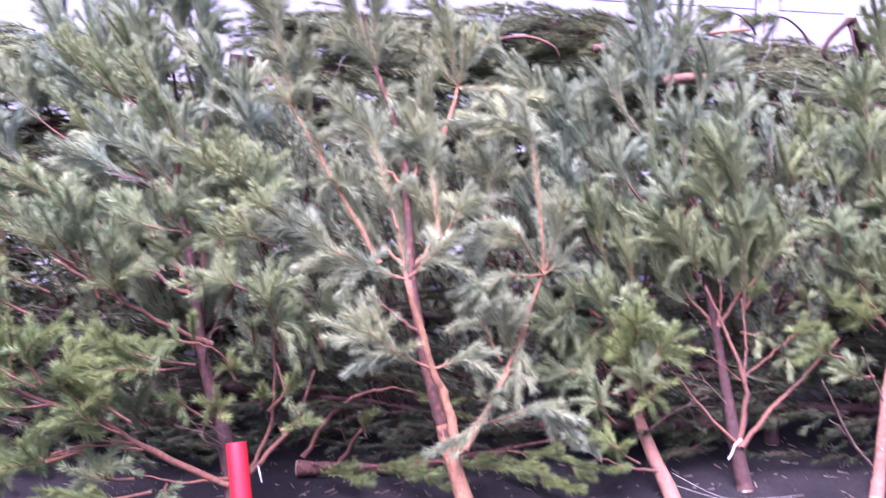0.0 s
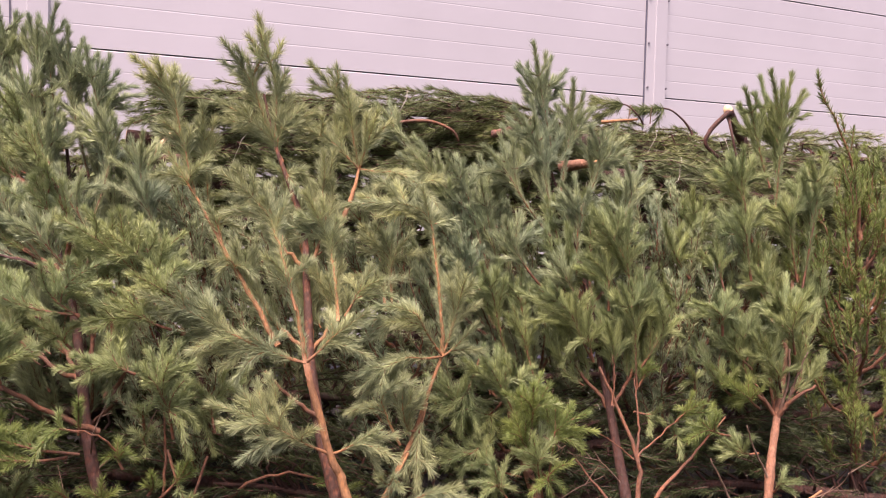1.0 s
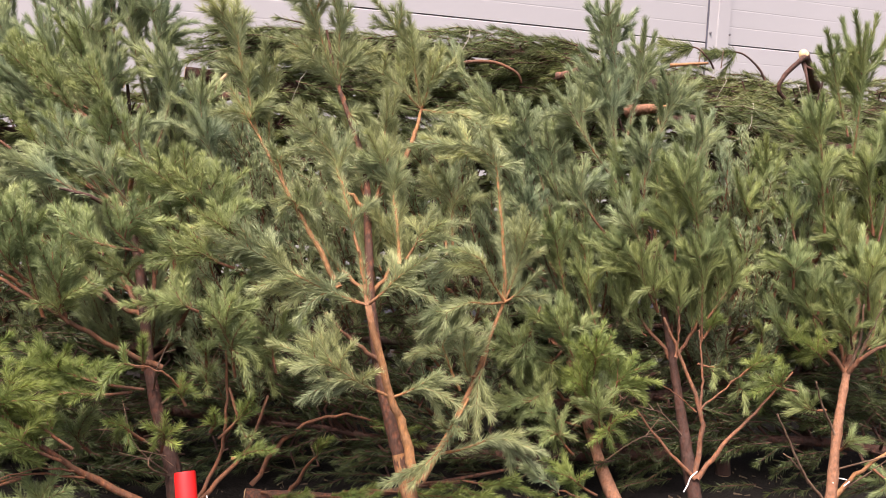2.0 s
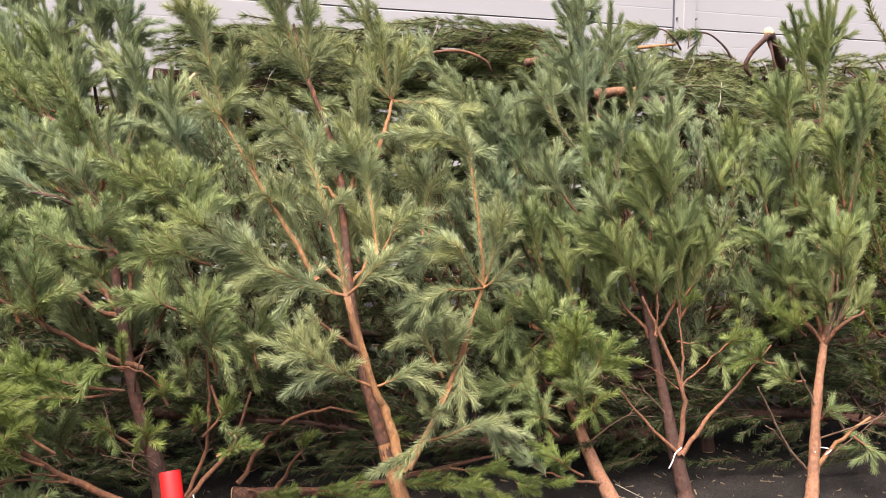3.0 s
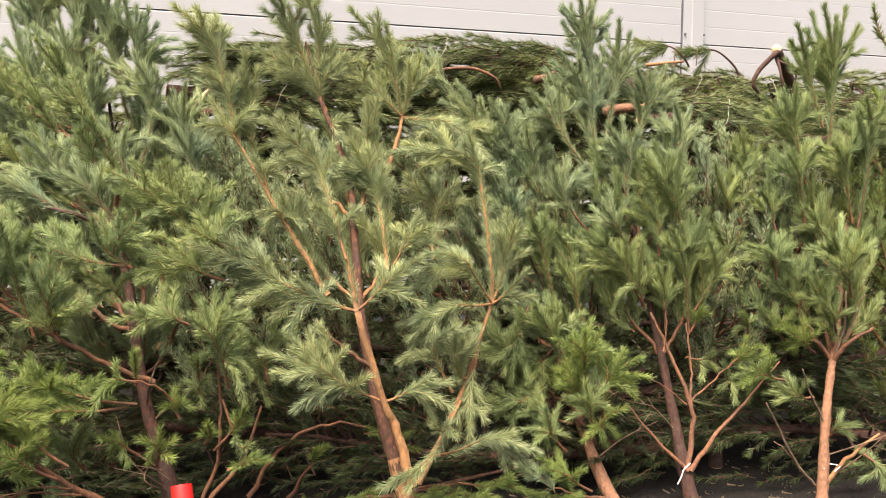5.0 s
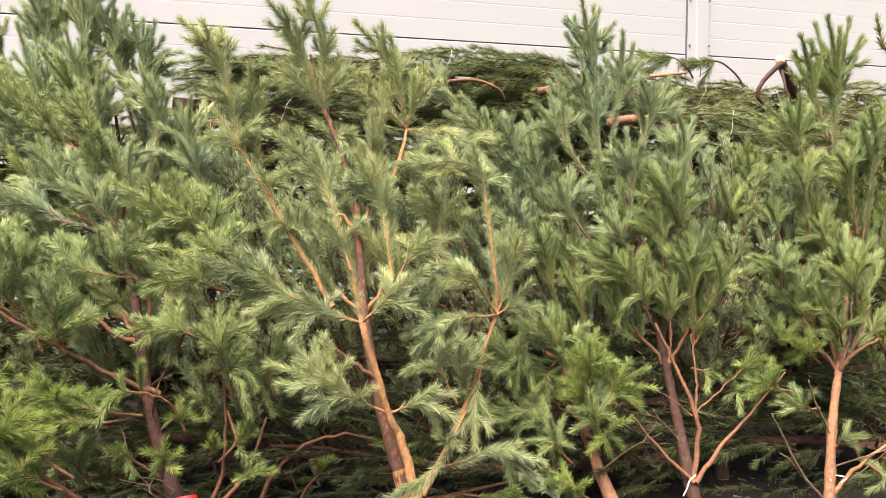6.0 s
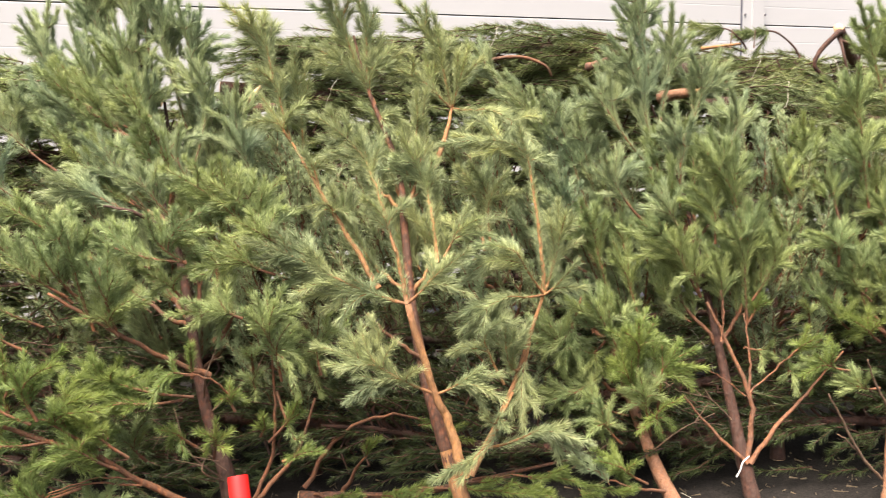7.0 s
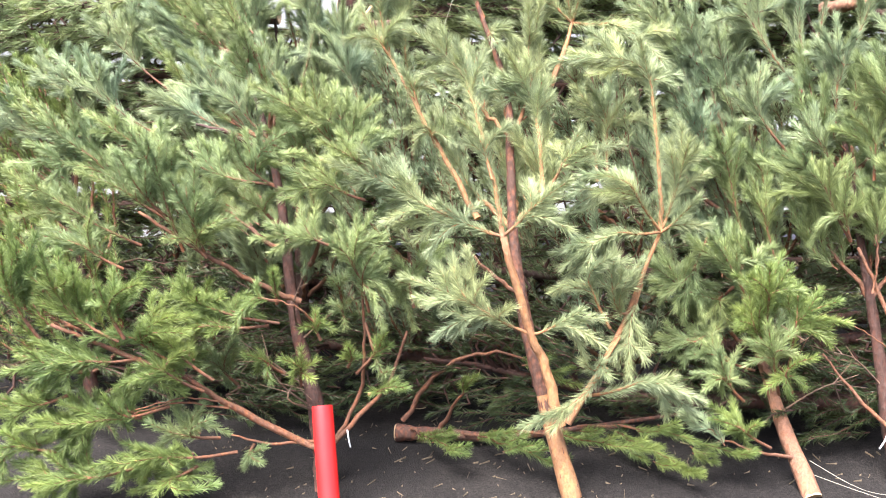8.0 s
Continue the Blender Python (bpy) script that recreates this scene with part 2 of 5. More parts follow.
class Pine:
    """A cut pine: a trunk, branches with twigs, and needles on the young wood."""

    def __init__(self, name, label, trunk, radius, seed, leaf=GREEN, bark=BROWN, limb=RUST, density=2700, length=0.034, lean=(0, 0, 1), lift=0.8, group="leaning pines", droop=0.0, spread=(24, 52), quad=False, fill=2):
        self.rng = np.random.default_rng(seed)
        self.leaf, self.limb, self.density, self.length = leaf, limb, density, length
        self.width, self.fill = 0.002, fill
        self.lean, self.lift, self.droop, self.spread, self.quad = unit(np.array(lean, float)), lift, droop, spread, quad
        self.root = tagged(new(name), label, "pine tree", group)
        self.axis = spline(trunk, 8)
        m = len(self.axis)
        u = np.linspace(0, 1, m)
        self.radius = radius * (1 - 0.86 * u ** 0.9) * (1 + 0.05 * self.rng.standard_normal(m))
        w = Wood()
        w.stem(self.axis, self.radius, 12, 0.05, self.rng)
        w.build("trunk", bark, self.root)
        self.base, self.base_radius = self.axis[0], radius
        face = Wood()
        d = unit(self.axis[1] - self.axis[0])
        face.stem([self.axis[0] - d * 0.004, self.axis[0] + d * 0.002], [radius * 0.9, radius * 0.92], 12)
        face.build("cut_face", WOOD, self.root, "pale sawn wood of the cut base")

    def sleeve(self, u, mat, label):
        """The lowest stretch of the trunk, where the bark is smooth."""
        k = max(3, int(u * (len(self.axis) - 1)))
        w = Wood()
        w.stem(self.axis[:k + 1], self.radius[:k + 1] * np.linspace(1.07, 1.03, k + 1), 14, 0.015, self.rng, cap=False)
        w.build("trunk_base", mat, self.root, label)

    def at(self, u):
        k = min(len(self.axis) - 2, max(0, int(u * (len(self.axis) - 1))))
        w = u * (len(self.axis) - 1) - k
        return self.axis[k] * (1 - w) + self.axis[k + 1] * w

    def shoot(self, wood, leaf, p, d, size, r, level):
        """A young side shoot that bends up, with its own tips where it is long enough."""
        rng = self.rng
        bend = unit(d + self.lift * self.lean)
        m = p + 0.4 * size * d
        e = m + 0.6 * size * unit(bend + 0.06 * rng.standard_normal(3))
        wood.stem([p, m, e], [r, r * 0.8, r * 0.45], 4, cap=False)
        leaf.along([p + 0.15 * (m - p), m, e], True)
        if level > 0 and size > 0.08:
            for _ in range(2):
                self.shoot(wood, leaf, m + (e - m) * rng.uniform(-0.1, 0.6), self.side(bend, 0.4, 0.7), size * rng.uniform(0.55, 0.8), r * 0.7, level - 1)

    def side(self, axis, low, high):
        rng = self.rng
        r = rng.standard_normal(3)
        r = unit(r - axis * np.dot(r, axis))
        a = rng.uniform(low, high)
        return unit(axis * math.cos(a) + r * math.sin(a) + 0.2 * self.lean)

    def branch(self, path, r=0.011, bare=0.3, gap=0.2, size=0.18, level=1, count=1, tips=3, mat=None, label="", dense=1.0, lean=None):
        """One branch along a few waypoints: bare wood first, then needles and whorls of side shoots."""
        rng = self.rng
        kept = self.lean
        if lean:
            self.lean = unit(np.array(lean, float))
        pts = spline(path, 5)
        pts[1:-1] += 0.004 * rng.standard_normal(pts[1:-1].shape)
        step = np.linalg.norm(np.diff(pts, axis=0), axis=1)
        run = np.concatenate([[0], np.cumsum(step)])
        total = run[-1]
        wood, leaf = Wood(), Foliage()
        wood.stem(pts, r * (1 - 0.72 * run / total), 7, 0.05, rng)
        young = np.where(run / total >= bare)[0]
        if len(young) > 1:
            leaf.along(pts[young[0]:], True)
        here = max(bare * total, 0.05) + 0.02
        while here < total - 0.05:
            p = np.array([np.interp(here, run, pts[:, k]) for k in range(3)])
            k = min(len(pts) - 2, int(np.searchsorted(run, here)))
            ax = unit(pts[k + 1] - pts[k - 1 if k else 0])
            for _ in range(max(1, count + int(rng.integers(0, 2)))):
                grown = size * rng.uniform(0.6, 1.15) * (1.1 - 0.45 * here / total)
                self.shoot(wood, leaf, p + 0.015 * rng.standard_normal(3), self.side(ax, 0.4, 0.75), grown, r * 0.38, level if here < total * 0.8 else max(0, level - 1))
            here += gap * rng.uniform(0.75, 1.2)
        ax = unit(pts[-1] - pts[-2])
        for _ in range(tips):
            self.shoot(wood, leaf, pts[-1], self.side(ax, 0.25, 0.6), size * rng.uniform(0.5, 0.8), r * 0.3, 0)
        b = wood.build("branch", mat or self.limb, self.root, label)
        leaf.build("foliage", self.leaf, b, rng, self.density * dense * 0.93, self.length, self.width, self.spread, self.quad, self.droop)
        self.lean = kept
        return b

    def limb_line(self, path, r=0.01, dense=0.0, mat=None, end=0.45):
        """A limb through a few waypoints, with short needles along it where it is young."""
        rng = self.rng
        pts = spline(path, 5)
        pts[1:-1] += 0.002 * rng.standard_normal(pts[1:-1].shape)
        wood, leaf = Wood(), Foliage()
        wood.stem(pts, r * np.linspace(1.0, end, len(pts)), 8, 0.05, rng)
        b = wood.build("branch", mat or self.limb, self.root)
        if dense:
            leaf.along(pts, False, rng.uniform(0.3, 0.7), dense)
            leaf.build("foliage", self.leaf, b, rng, self.density, self.length * 0.9, self.width, self.spread, self.quad, self.droop)
        return b

    def brush(self, wood, leaf, p, ax, tip, r):
        """One young shoot from p, first along ax and then bent to its tip, needled all along."""
        rng = self.rng
        gap = np.linalg.norm(tip - p)
        c = p + 0.45 * gap * unit(0.5 * ax + 0.5 * unit(tip - p) + 0.05 * rng.standard_normal(3))
        t = np.linspace(0, 1, 5)[:, None]
        pts = (1 - t) ** 2 * p + 2 * t * (1 - t) * c + t * t * tip
        wood.stem(pts, np.linspace(r, r * 0.5, 5), 4, cap=False)
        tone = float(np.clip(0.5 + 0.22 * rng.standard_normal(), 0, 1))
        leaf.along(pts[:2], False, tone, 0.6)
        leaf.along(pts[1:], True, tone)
        if gap > 0.17:
            for k in (-1, 1):
                q = pts[2]
                d = unit(pts[3] - pts[1])
                lat = unit(np.cross(d, np.array([0.1, 1.0, 0.1]))) * k
                e = q + (0.35 * gap) * unit(d + 0.75 * lat + 0.25 * rng.standard_normal(3))
                m = 0.5 * (q + e) + 0.012 * lat
                wood.stem([q, m, e], [r * 0.7, r * 0.6, r * 0.4], 4, cap=False)
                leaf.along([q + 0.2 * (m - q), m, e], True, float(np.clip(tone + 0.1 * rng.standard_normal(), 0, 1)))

    def fan(self, base, node, tips, r=0.0055, bare=0.5, fill=None, leaf=None):
        """A twig from base to its last whorl at node, which spreads into a fan of young shoots."""
        rng = self.rng
        fill = self.fill if fill is None else fill
        base, node = np.array(base, float), np.array(node, float)
        wood, needles = Wood(), Foliage()
        sag = 0.04 * np.linalg.norm(node - base)
        pts = spline([base, 0.5 * (base + node) - sag * UP, node], 4)
        wood.stem(pts, np.linspace(r, r * 0.75, len(pts)), 6, 0.04, rng, cap=False)
        young = pts[int(bare * (len(pts) - 1)):]
        if len(young) > 1:
            needles.along(young, False, rng.uniform(0.25, 0.6), 0.75)
        ax = unit(pts[-1] - pts[-3])
        for i, tip in enumerate(tips):
            tip = np.array(tip, float)
            tip -= unit(tip - node) * min(0.016, 0.25 * np.linalg.norm(tip - node))
            self.brush(wood, needles, pts[-1 - i % 3], ax, tip, r * 0.62)
            for _ in range(fill):
                d = unit(tip - node)
                p = pts[-1 - int(rng.integers(1, 4))] + np.array([0, 0.03, 0])
                e = node + d * np.linalg.norm(tip - node) * rng.uniform(0.45, 0.85) + np.array([0.035, 0.03, 0.04]) * rng.standard_normal(3) + np.array([0, rng.uniform(0.05, 0.14), 0])
                self.brush(wood, needles, p, ax, e, r * 0.5)
        b = wood.build("branch", self.limb, self.root)
        spread, length = ((24, 52), 0.034) if leaf is GREEN else (self.spread, self.length)
        needles.build("foliage", leaf or self.leaf, b, rng, self.density, length, self.width, spread, self.quad, self.droop)
        return b

    def whorl(self, u, n, reach, rise=0.7, turn=0.0, arc=360.0, **kw):
        """n branches round the trunk at the share u of its height, bent towards the tree's lean."""
        rng = self.rng
        p = self.at(u)
        for k in range(n):
            az = radians(turn + arc * (k + 0.5 + rng.uniform(-0.3, 0.3)) / n - arc / 2)
            out = np.array([math.sin(az), -math.cos(az), 0])
            size = reach * rng.uniform(0.8, 1.15)
            d = unit(out + rise * self.lean)
            a = p + d * size * 0.35
            b = a + unit(out * 0.75 + (rise + 0.5) * self.lean) * size * 0.35
            c = b + unit(out * 0.45 + (rise + 0.9) * self.lean) * size * 0.3
            if min(a[2], b[2], c[2]) < 0.12:
                lift = 0.12 - min(a[2], b[2], c[2])
                a, b, c = a + UP * lift * 0.5, b + UP * lift, c + UP * lift
            self.branch([p, a, b, c], **kw)

    def crown(self, rows, **kw):
        for u, n, reach, rise, turn, arc in rows:
            self.whorl(u, n, reach, rise, turn, arc, **kw)

    def twigs(self, n, low, high, reach):
        """Dry bare twigs low on the trunk."""
        rng = self.rng
        for _ in range(n):
            p = self.at(rng.uniform(low, high))
            az = rng.uniform(-1.7, 1.7)
            d = np.array([math.sin(az), -math.cos(az) * 0.6, rng.uniform(0.2, 0.9)])
            q = p + unit(d) * reach * rng.uniform(0.4, 0.7)
            e = q + unit(d + 0.5 * rng.standard_normal(3)) * reach * 0.4
            e[2] = max(e[2], 0.05)
            w = Wood()
            w.stem(spline([p, q, e], 4), np.linspace(0.0038, 0.0012, 9), 5)
            for _ in range(3):
                s = q + (e - q) * rng.random()
                w.stem([s, s + 0.1 * unit(d + rng.standard_normal(3))], [0.002, 0.0012], 4)
            w.build("dry_twig", BARE, self.root)


# ---- setting ----
def grid_sheet(name, half, mat):
    bm = bmesh.new()
    edges = [-half, -60, -12, -5, 0, 5, 12, 60, half]
    rows = [[bm.verts.new((x, y + 3, 0)) for x in edges] for y in edges]
    for i in range(len(edges) - 1):
        for j in range(len(edges) - 1):
            bm.faces.new((rows[i][j], rows[i][j + 1], rows[i + 1][j + 1], rows[i + 1][j]))
    return part(name, bm, mat)


tagged(grid_sheet("ground", 400, ASPHALT), "dark worn asphalt ground with fallen needles", "asphalt ground", kind="structure")

# The white panel wall behind the pile: it runs back to the right.
WALL = pose(2.61, 7.5, 0, 0, 0, 19)
MODULE, RIB, SEAM_Z, BAY = 1.022, 0.146, 2.335, 5.0
wall = tagged(new("wall_back"), "white ribbed metal panel wall with flashing strips", "panel wall", kind="structure")
wall.matrix_world = WALL


def panel_mesh(width, height):
    """A horizontal panel: shallow grooves at even steps, a rolled edge above and below."""
    prof = [(0.0, 0.03), (0.0, 0.006), (-0.004, 0.0)]
    z = RIB
    while z < height - 0.05:
        prof += [(-0.004, z - 0.006), (-0.0031, z - 0.001), (-0.0031, z + 0.001), (-0.004, z + 0.006)]
        z += RIB
    prof += [(-0.004, height - 0.016), (0.0, height - 0.010), (0.03, height - 0.010), (0.06, height - 0.010), (0.06, 0.0)]
    prof = [(0.06, 0.0)] + [(y, zz) for y, zz in prof[1:]]
    bm = bmesh.new()
    ends = [[bm.verts.new((x, y, zz)) for y, zz in prof] for x in (0, width)]
    for k in range(len(prof)):
        j = (k + 1) % len(prof)
        bm.faces.new((ends[0][k], ends[1][k], ends[1][j], ends[0][j]))
    bm.faces.new(ends[0])
    bm.faces.new(ends[1][::-1])
    return bm


first = part("panel", panel_mesh(BAY - 0.012, MODULE), PANEL, wall)
rows = range(-2, 4)
bays = range(-4, 4)
done = False
for i in bays:
    for k in rows:
        ob = first if not done else new("panel", first.data)
        done = True
        ob.parent = wall
        ob.location = (i * BAY + 0.006, 0, SEAM_Z + k * MODULE)
bm = bmesh.new()
bmesh.ops.create_cube(bm, size=1, matrix=Matrix.LocRotScale((0, 0.09, 3.2), None, (BAY * 8, 0.05, 6.4)))
part("backing", bm, GAP, wall, "dark seal in the panel joints")
for i in bays:
    bm = bmesh.new()
    prof = [(-0.012, -0.003), (-0.012, -0.012), (0.075, -0.016), (0.08, -0.024), (0.2, -0.024), (0.212, -0.008), (0.212, -0.003)]
    ends = [[bm.verts.new((x, y, z)) for x, y in prof] for z in (0.1, 6.3)]
    for k in range(len(prof)):
        j = (k + 1) % len(prof)
        bm.faces.new((ends[0][k], ends[0][j], ends[1][j], ends[1][k]))
    bm.faces.new(ends[0])
    bm.faces.new(ends[1][::-1])
    strip = part("flashing", bm, FLASH, wall, "smooth white vertical flashing strip")
    strip.location = (i * BAY - 0.02, -0.004, 0)
    bm = bmesh.new()
    bmesh.ops.create_cube(bm, size=1, matrix=Matrix.LocRotScale((-0.022, -0.007, 3.2), None, (0.01, 0.008, 6.2)))
    part("seal", bm, GAP, strip, "dark gap along the flashing")
    for x in (0.008, 0.204):
        for k in range(14):
            bm = bmesh.new()
            bmesh.ops.create_cone(bm, cap_ends=True, segments=6, radius1=0.011, radius2=0.009, depth=0.012, matrix=pose(x, -0.03 if x > 0.1 else -0.02, SEAM_Z + 0.075 + (k - 5) * 0.385, 90))
            part("screw", bm, SCREW, strip, smooth=False)


# ---- the leaning pines ----
BACK = (-0.3, 0.15, 1.0)
# The pine with the orange limbs, in front.
a = Pine("pine_tree", "tall feathery pine with forked orange limbs, leaning on the stack", [(0.100, 2.840, 0.000), (0.010, 2.930, 0.275), (-0.060, 2.990, 0.520), (-0.111, 3.080, 0.785), (-0.133, 3.180, 1.039), (-0.158, 3.260, 1.286), (-0.265, 3.300, 1.581), (-0.311, 3.330, 1.772)], 0.03, 11, leaf=PALE, bark=SCALY, limb=ORANGE, length=0.045, lean=BACK, density=2700, droop=0.1, spread=(20, 46), fill=1, lift=0.6)
a.sleeve(0.17, ORANGE, "smooth orange lower trunk")
a.limb_line([(0.06, 2.85, 0.24), (0.01, 2.87, 0.42), (-0.033, 2.865, 0.525), (-0.118, 2.861, 0.838)], r=0.0185, end=0.62)
a.limb_line([(0.08, 2.87, 0.24), (0.22, 2.98, 0.47), (0.36, 3.09, 0.82)], r=0.0125)
a.limb_line([(-0.079, 3.000, 0.622), (-0.176, 3.000, 0.687), (-0.266, 3.000, 0.783)], r=0.009, mat=RUST)
a.limb_line([(-0.121, 2.860, 0.838), (-0.147, 2.895, 0.972), (-0.198, 2.930, 1.160), (-0.250, 3.000, 1.311)], r=0.009, dense=0.9)
a.fan((-0.198, 2.930, 1.160), (-0.245, 3.000, 1.301), [(-0.418, 2.950, 1.471), (-0.287, 3.020, 1.434), (-0.196, 2.980, 1.368), (-0.408, 3.040, 1.332)])
a.fan((-0.155, 2.880, 1.012), (-0.182, 2.900, 1.105), [(-0.261, 2.850, 1.202), (-0.107, 2.920, 1.178), (-0.237, 2.880, 1.126)], fill=0)
a.fan((-0.121, 2.860, 0.838), (-0.403, 2.840, 0.961), [(-0.634, 2.790, 1.076), (-0.539, 2.860, 1.086), (-0.493, 2.820, 0.877), (-0.590, 2.880, 1.019), (-0.455, 2.840, 1.040)], bare=0.15)
a.fan((-0.121, 2.860, 0.838), (-0.240, 2.850, 0.882), [(-0.348, 2.800, 0.794), (-0.464, 2.870, 0.868), (-0.320, 2.830, 0.956), (-0.195, 2.890, 0.936)], bare=0.3, fill=0)
a.fan((-0.121, 2.860, 0.838), (-0.035, 2.840, 0.925), [(0.085, 2.790, 1.022), (0.050, 2.860, 0.973), (0.092, 2.800, 0.869), (-0.052, 2.880, 1.010), (0.029, 2.840, 0.891)], bare=0.4)
a.fan((-0.032, 2.865, 0.528), (-0.224, 2.800, 0.648), [(-0.346, 2.750, 0.649), (-0.324, 2.820, 0.724), (-0.420, 2.780, 0.726), (-0.279, 2.840, 0.785), (-0.158, 2.800, 0.725)], bare=0.35)
a.fan((-0.060, 2.860, 0.542), (-0.152, 2.820, 0.597), [(-0.324, 2.770, 0.541), (-0.228, 2.840, 0.537), (-0.077, 2.800, 0.638), (-0.285, 2.860, 0.561)], bare=0.6, fill=0)
a.fan((-0.032, 2.865, 0.528), (0.044, 2.840, 0.568), [(0.190, 2.790, 0.530), (0.184, 2.860, 0.597), (0.128, 2.820, 0.628), (0.140, 2.880, 0.456)], bare=0.4, fill=0)
a.limb_line([(0.361, 3.080, 0.822), (0.354, 3.100, 0.998), (0.335, 3.140, 1.180), (0.315, 3.180, 1.319)], r=0.008, dense=0.7)
a.fan((0.335, 3.140, 1.180), (0.318, 3.170, 1.313), [(0.165, 3.120, 1.381), (0.004, 3.190, 1.367), (0.280, 3.150, 1.435), (0.348, 3.210, 1.343), (0.395, 3.170, 1.281)])
a.fan((0.361, 3.080, 0.822), (0.411, 3.100, 0.977), [(0.438, 3.050, 1.123), (0.419, 3.120, 1.159), (0.382, 3.080, 1.081)], bare=0.3)
a.fan((0.361, 3.080, 0.822), (0.393, 3.060, 0.849), [(0.472, 3.010, 0.950), (0.453, 3.080, 0.855), (0.507, 3.040, 0.850)], fill=0)
a.fan((0.361, 3.080, 0.822), (0.262, 3.000, 0.981), [(0.111, 2.950, 1.023), (0.034, 3.020, 0.863), (0.151, 2.980, 0.956), (0.206, 3.040, 1.027)], bare=0.35)
a.fan((0.361, 3.080, 0.822), (0.231, 3.000, 0.832), [(0.050, 2.950, 0.726), (0.031, 3.020, 0.631), (0.091, 2.980, 0.779), (0.183, 3.040, 0.735)], bare=0.4)
a.fan((0.207, 2.980, 0.525), (0.136, 2.940, 0.687), [(0.211, 2.890, 0.780), (0.020, 2.960, 0.646), (0.077, 2.920, 0.663), (0.258, 2.980, 0.755)], bare=0.5, fill=0)
a.fan((0.130, 2.900, 0.322), (0.308, 2.840, 0.402), [(0.478, 2.790, 0.369), (0.465, 2.860, 0.305), (0.401, 2.820, 0.429), (0.391, 2.880, 0.281)], bare=0.3, fill=0)
a.fan((0.201, 2.920, 0.413), (0.086, 2.800, 0.319), [(-0.051, 2.740, 0.274), (0.001, 2.750, 0.306), (0.037, 2.760, 0.259)], bare=0.1, fill=0)
a.fan((0.236, 2.980, 0.494), (0.167, 2.860, 0.423), [(0.126, 2.810, 0.469), (0.188, 2.880, 0.455), (0.213, 2.840, 0.418)], fill=0)
a.fan((0.305, 3.050, 0.659), (0.273, 3.000, 0.559), [(0.268, 2.950, 0.371), (0.331, 3.020, 0.450), (0.232, 2.980, 0.403), (0.313, 3.040, 0.506)], fill=0)
a.fan((0.259, 3.000, 0.570), (0.237, 2.980, 0.575), [(0.214, 2.930, 0.786), (0.300, 3.000, 0.750), (0.266, 2.960, 0.719)], fill=0)
a.fan((-0.265, 3.300, 1.581), (-0.344, 3.300, 1.789), [(-0.451, 3.250, 1.953), (-0.374, 3.320, 1.905), (-0.402, 3.280, 1.847), (-0.314, 3.340, 1.877)], bare=0.1)
a.fan((-0.265, 3.300, 1.581), (-0.260, 3.300, 1.788), [(-0.324, 3.250, 2.000), (-0.270, 3.320, 1.915), (-0.222, 3.280, 1.857)], bare=0.1)
a.fan((-0.235, 3.300, 1.518), (-0.265, 3.300, 1.581), [(-0.477, 3.250, 1.738), (-0.412, 3.320, 1.646), (-0.163, 3.280, 1.724), (-0.207, 3.340, 1.773), (-0.315, 3.300, 1.685)])
a.fan((-0.196, 3.300, 1.370), (-0.219, 3.300, 1.476), [(-0.121, 3.250, 1.348), (-0.152, 3.320, 1.497), (-0.296, 3.280, 1.517), (-0.111, 3.340, 1.434)], fill=0)
a.limb_line([(-0.016, 3.400, 1.282), (0.024, 3.459, 1.392), (0.052, 3.518, 1.505)], r=0.012, dense=0.0)
a.fan((0.052, 3.518, 1.505), (0.014, 3.520, 1.707), [(-0.149, 3.470, 1.919), (-0.073, 3.540, 1.898), (-0.000, 3.500, 1.815), (0.072, 3.560, 1.778)], bare=0.1)
a.fan((0.052, 3.518, 1.505), (-0.022, 3.500, 1.583), [(-0.214, 3.450, 1.679), (-0.132, 3.520, 1.685), (-0.122, 3.480, 1.582)], bare=0.2)
a.fan((0.052, 3.518, 1.505), (0.079, 3.500, 1.593), [(0.124, 3.450, 1.742), (0.183, 3.520, 1.706), (0.080, 3.480, 1.724)], bare=0.2)
a.fan((0.052, 3.518, 1.505), (0.189, 3.460, 1.497), [(0.384, 3.410, 1.343), (0.280, 3.480, 1.479), (0.309, 3.440, 1.400), (0.201, 3.500, 1.345), (0.121, 3.460, 1.431)], bare=0.1)
a.limb_line([(-0.018, 3.080, 0.946), (-0.031, 3.145, 1.082), (-0.050, 3.210, 1.202)], r=0.008, dense=0.6)
a.fan((-0.031, 3.160, 1.102), (-0.050, 3.210, 1.202), [(-0.148, 3.160, 1.409), (-0.127, 3.230, 1.328), (-0.027, 3.190, 1.316), (-0.241, 3.250, 1.287), (0.009, 3.210, 1.254)])
a.fan((0.007, 3.100, 0.963), (0.049, 3.100, 1.044), [(0.138, 3.050, 1.107), (0.101, 3.120, 1.143), (0.179, 3.080, 1.044), (0.010, 3.140, 1.103)], fill=0)
a.limb_line([(-0.223, 3.030, 0.866), (-0.311, 3.070, 1.013), (-0.430, 3.120, 1.211), (-0.532, 3.165, 1.383)], r=0.011, dense=0.55)
a.fan((-0.532, 3.165, 1.383), (-0.578, 3.180, 1.574), [(-0.655, 3.130, 1.653), (-0.687, 3.200, 1.616), (-0.544, 3.160, 1.622), (-0.623, 3.220, 1.658)], bare=0.05)
a.fan((-0.579, 3.180, 1.554), (-0.611, 3.200, 1.716), [(-0.746, 3.150, 1.870), (-0.690, 3.220, 1.868), (-0.700, 3.180, 1.803), (-0.641, 3.240, 1.841)], bare=0.1)
